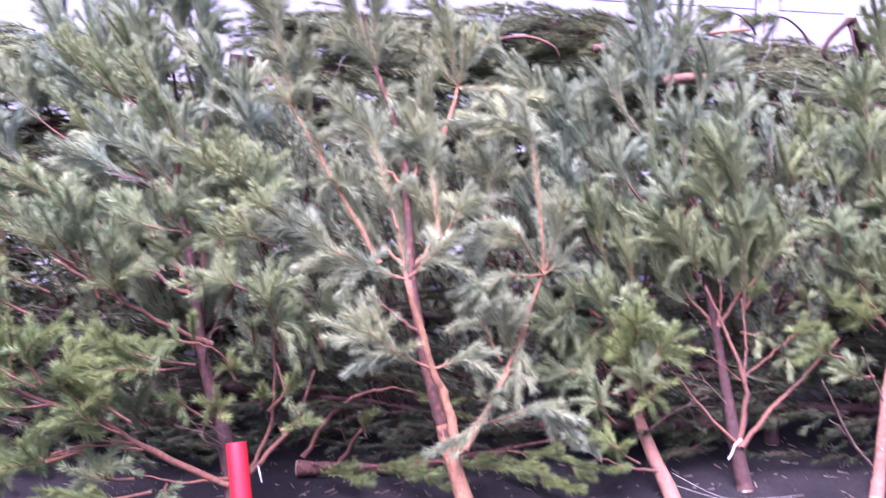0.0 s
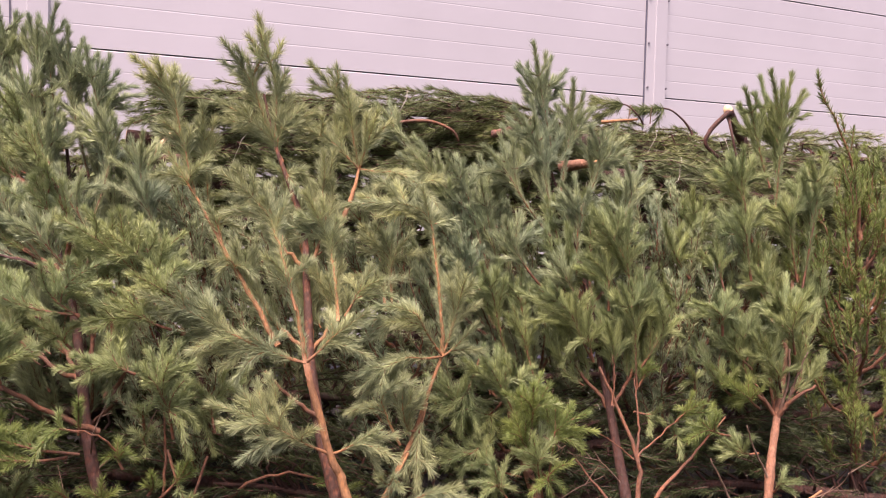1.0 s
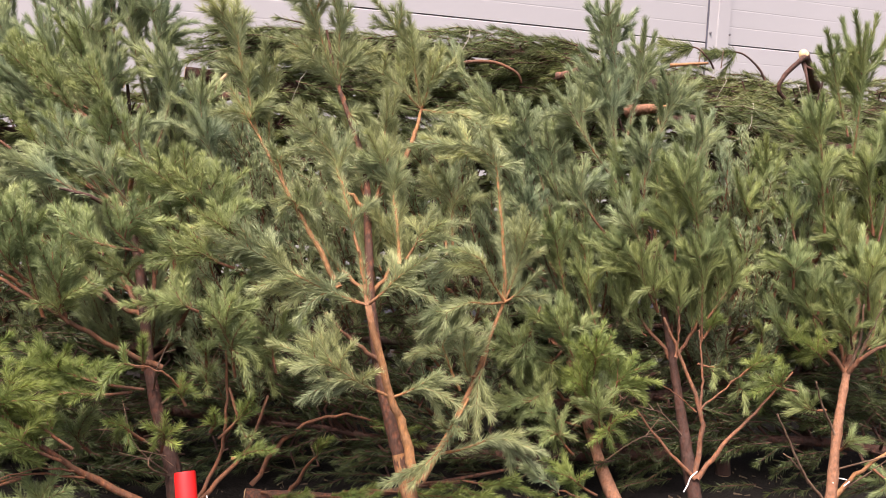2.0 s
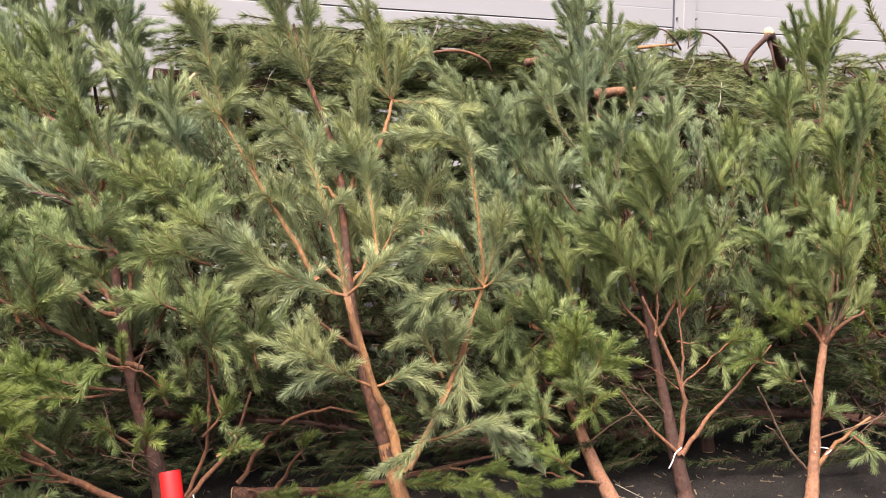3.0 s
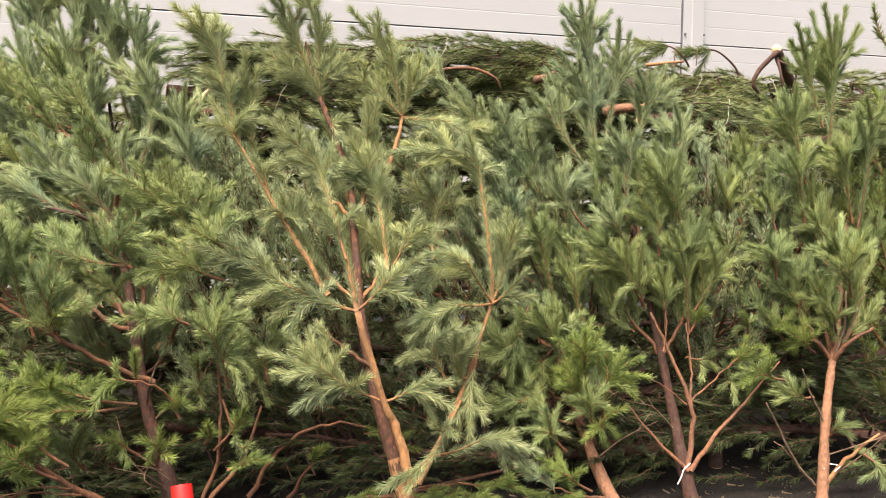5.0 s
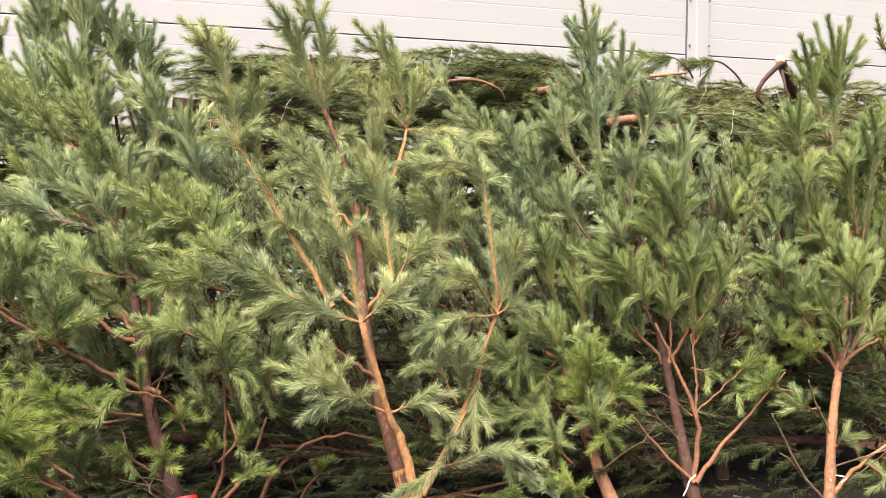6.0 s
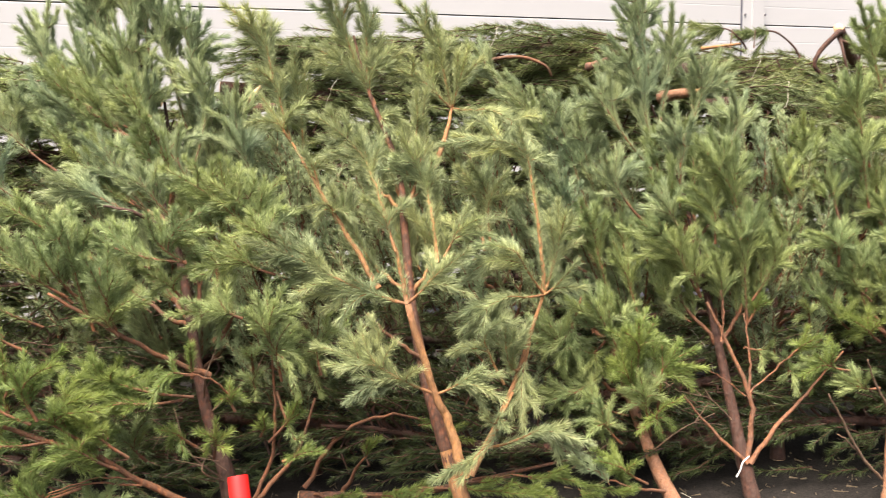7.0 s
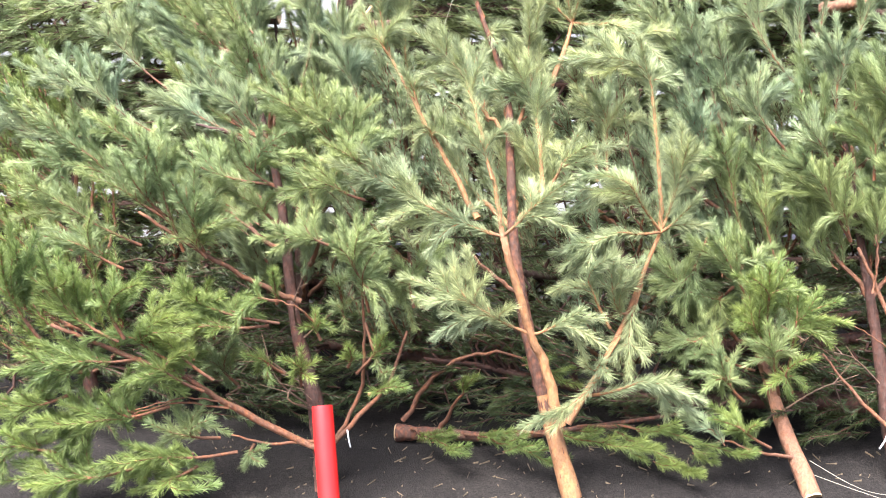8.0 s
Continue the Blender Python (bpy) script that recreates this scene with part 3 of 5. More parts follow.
a.fan((-0.532, 3.165, 1.383), (-0.567, 3.150, 1.443), [(-0.676, 3.100, 1.452), (-0.637, 3.170, 1.554), (-0.479, 3.130, 1.521), (-0.452, 3.190, 1.483)])
a.fan((-0.496, 3.250, 1.290), (-0.507, 3.250, 1.476), [(-0.517, 3.200, 1.716), (-0.496, 3.270, 1.601), (-0.538, 3.230, 1.659)], bare=0.2, fill=0)
a.fan((-0.430, 3.120, 1.211), (-0.448, 3.120, 1.292), [(-0.342, 3.070, 1.350), (-0.381, 3.140, 1.280), (-0.483, 3.100, 1.352)], fill=0)
a.fan((-0.295, 3.100, 0.969), (-0.344, 3.120, 1.089), [(-0.385, 3.070, 1.213), (-0.303, 3.140, 1.168), (-0.349, 3.100, 1.191)], bare=0.2)
a.fan((-0.372, 3.100, 1.091), (-0.388, 3.080, 1.153), [(-0.460, 3.030, 1.157), (-0.451, 3.100, 1.092), (-0.308, 3.060, 1.113)], fill=0)
a.fan((0.187, 3.350, 0.974), (0.181, 3.400, 1.169), [(0.114, 3.350, 1.292), (0.061, 3.420, 1.236), (0.262, 3.380, 1.257), (0.197, 3.440, 1.323)], bare=0.3)
a.fan((0.156, 3.200, 0.970), (0.149, 3.250, 1.060), [(0.000, 3.200, 1.098), (0.054, 3.270, 1.017), (0.096, 3.230, 1.147), (0.238, 3.290, 1.088)], fill=0)
a.fan((-0.350, 3.320, 1.836), (-0.317, 3.320, 1.922), [(-0.328, 3.270, 2.055), (-0.291, 3.340, 2.011), (-0.372, 3.300, 1.984)], bare=0.1, fill=0)
a.crown([(0.45, 3, 0.4, 1.0, 180, 160), (0.62, 3, 0.35, 1.2, 180, 200)], r=0.009, bare=0.25, gap=0.15, size=0.17, count=2)

# The pine behind the red stake.
b = Pine("pine_tree", "bushy green pine with low spreading branches beside the red stake", [(-0.70, 2.78, 0.0), (-0.745, 2.85, 0.27), (-0.84, 2.95, 0.54), (-0.93, 3.1, 0.95), (-1.08, 3.28, 1.3), (-1.15, 3.36, 1.5)], 0.033, 23, leaf=SAGE, lean=(-0.6, -0.05, 0.8))
b.limb_line([(-0.70, 2.81, 0.12), (-0.6, 2.85, 0.23), (-0.51, 2.9, 0.33), (-0.45, 2.95, 0.5)], r=0.01)
b.limb_line([(-0.68, 2.82, 0.14), (-0.6, 2.88, 0.3), (-0.575, 2.87, 0.47), (-0.58, 2.88, 0.68)], r=0.008)
b.limb_line([(-0.786, 2.870, 0.610), (-0.909, 2.800, 0.687), (-1.077, 2.700, 0.830), (-1.223, 2.680, 0.928)], r=0.01, dense=0.0)
b.limb_line([(-0.771, 2.900, 0.717), (-0.715, 2.825, 0.770), (-0.669, 2.750, 0.838)], r=0.01, dense=0.0)
b.fan((-0.556, 3.000, 1.005), (-0.729, 2.950, 1.166), [(-0.925, 2.900, 1.310), (-0.867, 2.970, 1.341), (-0.736, 2.930, 1.345), (-0.673, 2.990, 1.297), (-0.858, 2.950, 1.196)], bare=0.2)
b.fan((-0.555, 3.000, 1.024), (-0.619, 2.950, 1.126), [(-0.769, 2.900, 1.262), (-0.701, 2.970, 1.297), (-0.593, 2.930, 1.231), (-0.537, 2.990, 1.266), (-0.524, 2.950, 1.163)])
b.fan((-0.819, 2.780, 1.004), (-0.989, 2.720, 1.045), [(-1.098, 2.670, 1.121), (-1.051, 2.740, 1.140), (-1.082, 2.700, 1.075)], bare=0.25)
b.fan((-0.819, 2.780, 0.999), (-0.887, 2.750, 1.057), [(-0.912, 2.700, 1.170), (-0.829, 2.770, 1.134), (-0.730, 2.730, 1.180), (-0.791, 2.790, 1.105)], bare=0.2)
b.fan((-0.551, 2.850, 0.948), (-0.630, 2.800, 0.993), [(-0.766, 2.750, 1.055), (-0.858, 2.820, 0.973), (-0.702, 2.780, 1.087), (-0.595, 2.840, 1.079)])
b.fan((-0.520, 2.900, 1.035), (-0.583, 2.850, 1.078), [(-0.678, 2.800, 1.139), (-0.638, 2.870, 1.170), (-0.522, 2.830, 1.171), (-0.719, 2.890, 1.067)])
b.fan((-1.095, 2.700, 0.804), (-1.131, 2.650, 1.021), [(-1.195, 2.600, 1.195), (-1.181, 2.670, 1.176), (-1.131, 2.630, 1.116), (-1.262, 2.690, 1.070)], bare=0.2)
b.fan((-1.027, 2.700, 0.803), (-1.037, 2.650, 0.917), [(-1.077, 2.600, 1.057), (-1.056, 2.670, 1.038), (-0.990, 2.630, 0.996), (-1.157, 2.690, 0.996)], bare=0.2)
b.fan((-1.020, 2.700, 0.785), (-1.048, 2.670, 0.844), [(-1.120, 2.620, 0.856), (-1.104, 2.690, 0.894), (-0.946, 2.650, 0.915), (-0.927, 2.710, 0.919), (-0.992, 2.670, 0.982)])
b.fan((-1.132, 2.680, 0.914), (-1.170, 2.620, 0.992), [(-1.220, 2.570, 1.132), (-1.224, 2.640, 1.058), (-1.141, 2.600, 1.078)])
b.fan((-0.643, 2.750, 0.823), (-0.679, 2.720, 0.848), [(-0.859, 2.670, 0.854), (-0.830, 2.740, 0.889), (-0.748, 2.700, 0.871), (-0.732, 2.760, 0.950), (-0.794, 2.720, 0.802)])
b.fan((-0.876, 2.900, 0.872), (-0.905, 2.880, 0.913), [(-0.994, 2.830, 0.977), (-0.962, 2.900, 0.986), (-0.842, 2.860, 0.971), (-0.992, 2.920, 0.871)], fill=0)
b.fan((-0.515, 2.800, 0.640), (-0.568, 2.720, 0.788), [(-0.628, 2.670, 0.870), (-0.594, 2.740, 0.907), (-0.523, 2.700, 0.889), (-0.463, 2.760, 0.865), (-0.616, 2.720, 0.816)], bare=0.3)
b.fan((-0.535, 2.800, 0.603), (-0.540, 2.750, 0.718), [(-0.476, 2.700, 0.826), (-0.504, 2.770, 0.740), (-0.580, 2.730, 0.750), (-0.450, 2.790, 0.641), (-0.474, 2.750, 0.560)], bare=0.4)
b.limb_line([(-0.696, 2.750, 0.575), (-0.740, 2.690, 0.647), (-0.833, 2.660, 0.675)], r=0.004, dense=0.0)
b.fan((-0.780, 2.680, 0.660), (-0.842, 2.660, 0.675), [(-0.910, 2.610, 0.586), (-0.851, 2.680, 0.729), (-0.875, 2.640, 0.634), (-0.917, 2.700, 0.590)], leaf=GREEN, fill=0)
b.fan((-0.798, 2.700, 0.646), (-0.793, 2.680, 0.687), [(-0.779, 2.630, 0.777), (-0.792, 2.700, 0.753)], fill=0, leaf=GREEN)
b.fan((-0.680, 2.750, 0.520), (-0.694, 2.740, 0.560), [(-0.729, 2.690, 0.575), (-0.696, 2.760, 0.622), (-0.659, 2.720, 0.595), (-0.641, 2.780, 0.546)], leaf=GREEN, fill=0)
b.fan((-0.762, 2.770, 0.357), (-0.738, 2.720, 0.434), [(-0.789, 2.670, 0.484), (-0.685, 2.740, 0.462), (-0.691, 2.700, 0.399), (-0.789, 2.760, 0.371), (-0.735, 2.720, 0.507)], leaf=GREEN, fill=0)
b.fan((-0.814, 2.770, 0.396), (-0.860, 2.720, 0.456), [(-0.909, 2.670, 0.492), (-0.885, 2.740, 0.486), (-0.831, 2.700, 0.385), (-0.905, 2.760, 0.399)], leaf=GREEN, fill=0)
b.fan((-0.539, 2.780, 0.337), (-0.478, 2.740, 0.374), [(-0.390, 2.690, 0.402), (-0.435, 2.760, 0.403), (-0.520, 2.720, 0.364)], leaf=GREEN, fill=0)
b.fan((-0.590, 2.820, 0.391), (-0.511, 2.800, 0.481), [(-0.470, 2.750, 0.563), (-0.526, 2.820, 0.513), (-0.462, 2.780, 0.504)], leaf=GREEN, fill=0, bare=0.7)
b.fan((-0.617, 2.820, 0.411), (-0.598, 2.800, 0.445), [(-0.595, 2.750, 0.512), (-0.576, 2.820, 0.452), (-0.626, 2.780, 0.462)], leaf=GREEN, fill=0)
b.fan((-0.634, 2.880, 0.527), (-0.641, 2.860, 0.586), [(-0.604, 2.810, 0.640), (-0.683, 2.880, 0.576), (-0.626, 2.840, 0.529), (-0.701, 2.900, 0.610)], fill=0)
b.fan((-0.563, 2.850, 0.553), (-0.504, 2.800, 0.410), [(-0.460, 2.750, 0.430), (-0.499, 2.820, 0.369), (-0.518, 2.780, 0.440)], fill=0, bare=0.7)
b.fan((-0.635, 2.850, 0.612), (-0.630, 2.800, 0.684), [(-0.614, 2.750, 0.728), (-0.589, 2.820, 0.731), (-0.653, 2.780, 0.713)], fill=0)
b.fan((-0.802, 2.720, 0.578), (-1.025, 2.650, 0.648), [(-1.010, 2.600, 0.707), (-1.143, 2.670, 0.633), (-1.067, 2.630, 0.672), (-0.988, 2.690, 0.666), (-1.183, 2.650, 0.678)], leaf=GREEN, bare=0.5)
b.fan((-0.838, 2.720, 0.569), (-0.992, 2.620, 0.591), [(-1.090, 2.570, 0.574), (-1.067, 2.640, 0.576), (-0.970, 2.600, 0.568), (-1.140, 2.660, 0.604)], leaf=GREEN, bare=0.6)
b.fan((-0.977, 2.600, 0.426), (-1.068, 2.550, 0.532), [(-1.139, 2.500, 0.617), (-1.133, 2.570, 0.613), (-1.087, 2.530, 0.573), (-1.057, 2.590, 0.574)], leaf=GREEN)
b.fan((-1.012, 2.600, 0.389), (-1.091, 2.520, 0.476), [(-1.151, 2.470, 0.512), (-1.157, 2.540, 0.538), (-1.180, 2.500, 0.449), (-1.023, 2.560, 0.545)], leaf=GREEN)
b.fan((-0.457, 2.950, 0.855), (-0.493, 2.950, 0.933), [(-0.558, 2.900, 0.998), (-0.418, 2.970, 1.006), (-0.529, 2.930, 0.898), (-0.458, 2.990, 1.024)])
b.fan((-0.426, 2.950, 0.580), (-0.443, 2.950, 0.679), [(-0.509, 2.900, 0.749), (-0.386, 2.970, 0.752), (-0.479, 2.930, 0.665), (-0.434, 2.990, 0.490)])
b.limb_line([(-0.726, 2.790, 0.142), (-0.979, 2.680, 0.320), (-1.064, 2.600, 0.428), (-1.252, 2.520, 0.535), (-1.400, 2.450, 0.629)], r=0.012, dense=0.12)
b.limb_line([(-0.725, 2.790, 0.162), (-0.852, 2.720, 0.178), (-0.957, 2.660, 0.225)], r=0.006, dense=0.0)
b.limb_line([(-0.970, 2.680, 0.307), (-1.128, 2.600, 0.342), (-1.242, 2.500, 0.320)], r=0.004, dense=0.0)
b.limb_line([(-0.978, 2.680, 0.326), (-1.069, 2.600, 0.364), (-1.183, 2.500, 0.359)], r=0.0035, dense=0.0)
b.fan((-1.218, 2.500, 0.569), (-1.338, 2.470, 0.651), [(-1.392, 2.420, 0.862), (-1.384, 2.490, 0.845), (-1.446, 2.450, 0.704), (-1.556, 2.510, 0.781)], leaf=GREEN)
b.fan((-1.199, 2.500, 0.579), (-1.226, 2.470, 0.672), [(-1.090, 2.420, 0.771), (-1.203, 2.490, 0.755), (-1.241, 2.450, 0.760), (-1.324, 2.510, 0.675)], leaf=GREEN)
b.fan((-1.450, 2.460, 0.581), (-1.497, 2.420, 0.710), [(-1.476, 2.370, 0.870), (-1.492, 2.440, 0.843), (-1.563, 2.400, 0.796), (-1.476, 2.460, 0.751)], leaf=GREEN)
b.fan((-1.180, 2.550, 0.502), (-1.302, 2.450, 0.521), [(-1.547, 2.400, 0.491), (-1.540, 2.470, 0.521), (-1.464, 2.430, 0.441), (-1.442, 2.490, 0.501), (-1.426, 2.450, 0.567)], leaf=GREEN)
b.fan((-1.105, 2.580, 0.487), (-1.175, 2.520, 0.573), [(-1.317, 2.470, 0.583), (-1.278, 2.540, 0.585), (-1.141, 2.500, 0.619), (-1.093, 2.560, 0.617), (-1.001, 2.520, 0.598)], leaf=GREEN)
b.fan((-1.062, 2.600, 0.455), (-1.128, 2.550, 0.460), [(-1.251, 2.500, 0.418), (-1.232, 2.570, 0.434), (-1.058, 2.530, 0.514), (-1.063, 2.590, 0.377)], leaf=GREEN)
b.fan((-1.128, 2.600, 0.333), (-1.279, 2.470, 0.330), [(-1.533, 2.420, 0.308), (-1.531, 2.490, 0.233), (-1.399, 2.450, 0.390), (-1.354, 2.510, 0.395), (-1.441, 2.470, 0.229)], bare=0.6, leaf=GREEN)
b.fan((-1.197, 2.550, 0.312), (-1.231, 2.500, 0.339), [(-1.258, 2.450, 0.419), (-1.249, 2.520, 0.375), (-1.319, 2.480, 0.368), (-1.233, 2.540, 0.277)], leaf=GREEN)
b.fan((-0.991, 2.650, 0.218), (-1.087, 2.580, 0.251), [(-1.171, 2.530, 0.307), (-1.150, 2.600, 0.298), (-0.969, 2.560, 0.321), (-1.200, 2.620, 0.179)], bare=0.5)
b.fan((-0.937, 2.650, 0.174), (-1.122, 2.500, 0.210), [(-1.342, 2.450, 0.145), (-1.292, 2.520, 0.130), (-1.181, 2.480, 0.251), (-1.212, 2.540, 0.083), (-1.061, 2.500, 0.178)], bare=0.5, leaf=GREEN)
b.fan((-1.193, 2.520, 0.168), (-1.358, 2.420, 0.158), [(-1.493, 2.370, 0.150), (-1.578, 2.440, 0.187), (-1.427, 2.400, 0.252), (-1.532, 2.460, 0.047), (-1.424, 2.420, 0.070)], leaf=GREEN)
b.fan((-1.038, 2.580, 0.152), (-1.103, 2.520, 0.129), [(-1.134, 2.470, 0.096), (-1.252, 2.540, 0.066), (-1.036, 2.500, 0.140), (-0.958, 2.560, 0.102)], leaf=GREEN)
b.fan((-0.901, 2.700, 0.183), (-0.909, 2.680, 0.163), [(-0.846, 2.630, 0.148), (-0.945, 2.700, 0.089), (-0.842, 2.660, 0.195)], fill=0)
b.fan((-1.405, 2.500, 0.392), (-1.479, 2.440, 0.375), [(-1.567, 2.390, 0.424), (-1.654, 2.460, 0.321), (-1.513, 2.420, 0.434), (-1.638, 2.480, 0.258)], leaf=GREEN)
b.fan((-1.449, 2.480, 0.215), (-1.517, 2.420, 0.255), [(-1.612, 2.370, 0.253), (-1.664, 2.440, 0.125), (-1.570, 2.400, 0.314)], leaf=GREEN)
b.fan((-1.036, 2.750, 0.510), (-1.073, 2.700, 0.597), [(-1.067, 2.650, 0.709), (-1.030, 2.720, 0.666), (-1.146, 2.680, 0.627), (-0.997, 2.740, 0.589)], leaf=GREEN)
b.fan((-0.992, 2.800, 0.342), (-1.024, 2.750, 0.416), [(-1.093, 2.700, 0.467), (-1.087, 2.770, 0.483), (-0.950, 2.730, 0.519), (-1.128, 2.790, 0.339)], bare=0.4)
b.fan((-1.240, 2.900, 0.859), (-1.439, 2.800, 1.084), [(-1.663, 2.750, 1.257), (-1.626, 2.820, 1.216), (-1.742, 2.780, 1.063), (-1.578, 2.840, 1.195)], bare=0.15)
b.fan((-1.230, 2.900, 1.016), (-1.276, 2.800, 1.121), [(-1.423, 2.750, 1.236), (-1.380, 2.820, 1.214), (-1.257, 2.780, 1.182), (-1.185, 2.840, 1.136)])
b.fan((-1.323, 2.850, 0.789), (-1.522, 2.750, 0.938), [(-1.693, 2.700, 1.056), (-1.675, 2.770, 0.992), (-1.701, 2.730, 0.898), (-1.582, 2.790, 1.009)], bare=0.15)
b.fan((-1.336, 2.750, 0.731), (-1.442, 2.700, 0.816), [(-1.607, 2.650, 0.860), (-1.589, 2.720, 0.885), (-1.382, 2.680, 0.931), (-1.590, 2.740, 0.786)])
b.fan((-1.235, 2.850, 0.887), (-1.326, 2.800, 0.970), [(-1.473, 2.750, 1.051), (-1.432, 2.820, 1.063), (-1.250, 2.780, 1.048), (-1.380, 2.840, 1.080)])
b.crown([(0.5, 4, 0.5, 0.9, 170, 220), (0.68, 4, 0.45, 1.2, 170, 240), (0.85, 4, 0.35, 1.6, 170, 260)], r=0.01, bare=0.3, gap=0.16, size=0.19, count=2)
b.twigs(5, 0.08, 0.4, 0.3)

# A tall pine behind it, with a sheaf of upright shoots.
c = Pine("pine_tree", "dense blue-green pine with upright shoots at its top", [(-1.0, 3.5, 0.0), (-1.02, 3.52, 0.5), (-1.06, 3.56, 1.1), (-1.12, 3.62, 1.6)], 0.034, 37, leaf=BLUE, lean=(-0.15, 0.1, 1.0), lift=0.9, spread=(13, 35), length=0.043, fill=2)
c.fan((-1.115, 3.550, 1.359), (-1.212, 3.550, 1.649), [(-1.263, 3.500, 1.893), (-1.195, 3.570, 1.926), (-1.119, 3.530, 1.739), (-1.359, 3.590, 1.841)], bare=0.1)
c.fan((-1.106, 3.520, 1.359), (-1.299, 3.500, 1.514), [(-1.419, 3.450, 1.896), (-1.416, 3.520, 1.821), (-1.476, 3.480, 1.730), (-1.366, 3.540, 1.671)], bare=0.1)
c.fan((-1.265, 3.600, 1.586), (-1.362, 3.600, 1.854), [(-1.420, 3.550, 2.052), (-1.371, 3.620, 2.044), (-1.484, 3.580, 1.971)], bare=0.1)
c.fan((-1.193, 3.600, 1.698), (-1.218, 3.600, 1.875), [(-1.205, 3.550, 2.046), (-1.180, 3.620, 2.040), (-1.272, 3.580, 1.986)], bare=0.1)
c.fan((-1.031, 3.620, 1.450), (-1.097, 3.620, 1.767), [(-1.097, 3.570, 2.035), (-1.059, 3.640, 1.997), (-1.164, 3.600, 1.953)], bare=0.1)
c.fan((-0.941, 3.620, 1.449), (-0.997, 3.620, 1.744), [(-1.030, 3.570, 1.963), (-0.954, 3.640, 1.937), (-0.919, 3.600, 1.786), (-0.857, 3.660, 1.827)], bare=0.1)
c.fan((-1.027, 3.500, 1.292), (-1.142, 3.480, 1.491), [(-1.295, 3.430, 1.597), (-1.226, 3.500, 1.688), (-1.126, 3.460, 1.716), (-1.099, 3.520, 1.689)], bare=0.1)
c.fan((-0.984, 3.500, 1.269), (-0.913, 3.520, 1.535), [(-0.962, 3.470, 1.710), (-1.043, 3.540, 1.691), (-0.878, 3.500, 1.632), (-1.124, 3.560, 1.738)], bare=0.2)
c.fan((-0.764, 3.500, 1.266), (-0.801, 3.500, 1.467), [(-0.780, 3.450, 1.627), (-0.844, 3.520, 1.605), (-0.908, 3.480, 1.515), (-0.757, 3.540, 1.590)], bare=0.2)
c.fan((-0.703, 3.400, 1.203), (-0.752, 3.400, 1.334), [(-0.810, 3.350, 1.462), (-0.892, 3.420, 1.421), (-0.754, 3.380, 1.462), (-0.704, 3.440, 1.398)], bare=0.2)
c.fan((-1.031, 3.200, 1.093), (-1.163, 3.150, 1.299), [(-1.258, 3.100, 1.418), (-1.222, 3.170, 1.443), (-1.333, 3.130, 1.317), (-1.129, 3.190, 1.409), (-1.383, 3.150, 1.262)], bare=0.1)
c.fan((-1.019, 3.100, 1.121), (-1.226, 3.050, 1.225), [(-1.359, 3.000, 1.304), (-1.408, 3.070, 1.222), (-1.309, 3.030, 1.284), (-1.317, 3.090, 1.162)], bare=0.2)
c.fan((-1.106, 3.400, 1.251), (-1.389, 3.400, 1.489), [(-1.496, 3.350, 1.596), (-1.477, 3.420, 1.565), (-1.550, 3.380, 1.490), (-1.394, 3.440, 1.624)], bare=0.2)
c.fan((-1.448, 3.500, 1.537), (-1.535, 3.500, 1.711), [(-1.598, 3.450, 1.875), (-1.547, 3.520, 1.832), (-1.580, 3.480, 1.769)], bare=0.1)
c.fan((-0.847, 3.200, 1.172), (-0.980, 3.200, 1.357), [(-1.084, 3.150, 1.418), (-1.024, 3.220, 1.479), (-0.926, 3.180, 1.457), (-0.878, 3.240, 1.418)], bare=0.2)
c.fan((-0.876, 3.000, 1.088), (-0.995, 2.950, 1.235), [(-1.078, 2.900, 1.303), (-1.046, 2.970, 1.342), (-0.935, 2.930, 1.323), (-0.912, 2.990, 1.280)], bare=0.2)
c.limb_line([(-0.829, 3.100, 0.998), (-0.982, 2.860, 1.151), (-1.098, 2.850, 1.186)], r=0.009, dense=0.1, mat=BROWN)
c.fan((-1.484, 3.300, 1.125), (-1.682, 3.250, 1.281), [(-1.905, 3.200, 1.350), (-1.871, 3.270, 1.436), (-1.704, 3.230, 1.453), (-1.649, 3.290, 1.389)], bare=0.2)
c.fan((-1.770, 3.300, 1.126), (-1.956, 3.250, 1.130), [(-2.095, 3.200, 1.353), (-2.102, 3.270, 1.286), (-2.015, 3.230, 1.132), (-2.220, 3.290, 1.242)], bare=0.2, fill=2)
c.fan((-1.279, 3.500, 1.293), (-1.489, 3.500, 1.456), [(-1.650, 3.450, 1.592), (-1.609, 3.520, 1.663), (-1.511, 3.480, 1.724), (-1.827, 3.540, 1.556)], bare=0.1)
c.fan((-1.500, 3.450, 1.290), (-1.678, 3.450, 1.445), [(-1.803, 3.400, 1.574), (-1.746, 3.470, 1.619), (-1.602, 3.430, 1.622), (-1.543, 3.490, 1.593)])
c.fan((-1.665, 3.300, 1.146), (-1.863, 3.300, 1.297), [(-2.007, 3.250, 1.405), (-1.956, 3.320, 1.447), (-1.808, 3.280, 1.464), (-1.757, 3.340, 1.422)])
c.fan((-1.298, 3.620, 1.671), (-1.333, 3.620, 1.902), [(-1.368, 3.570, 2.143), (-1.427, 3.640, 2.065), (-1.301, 3.600, 2.083), (-1.482, 3.660, 2.017)], bare=0.1, fill=1)
c.fan((-1.157, 3.620, 1.674), (-1.182, 3.620, 1.906), [(-1.139, 3.570, 2.122), (-1.240, 3.640, 2.023), (-1.101, 3.600, 2.015)], bare=0.1, fill=1)
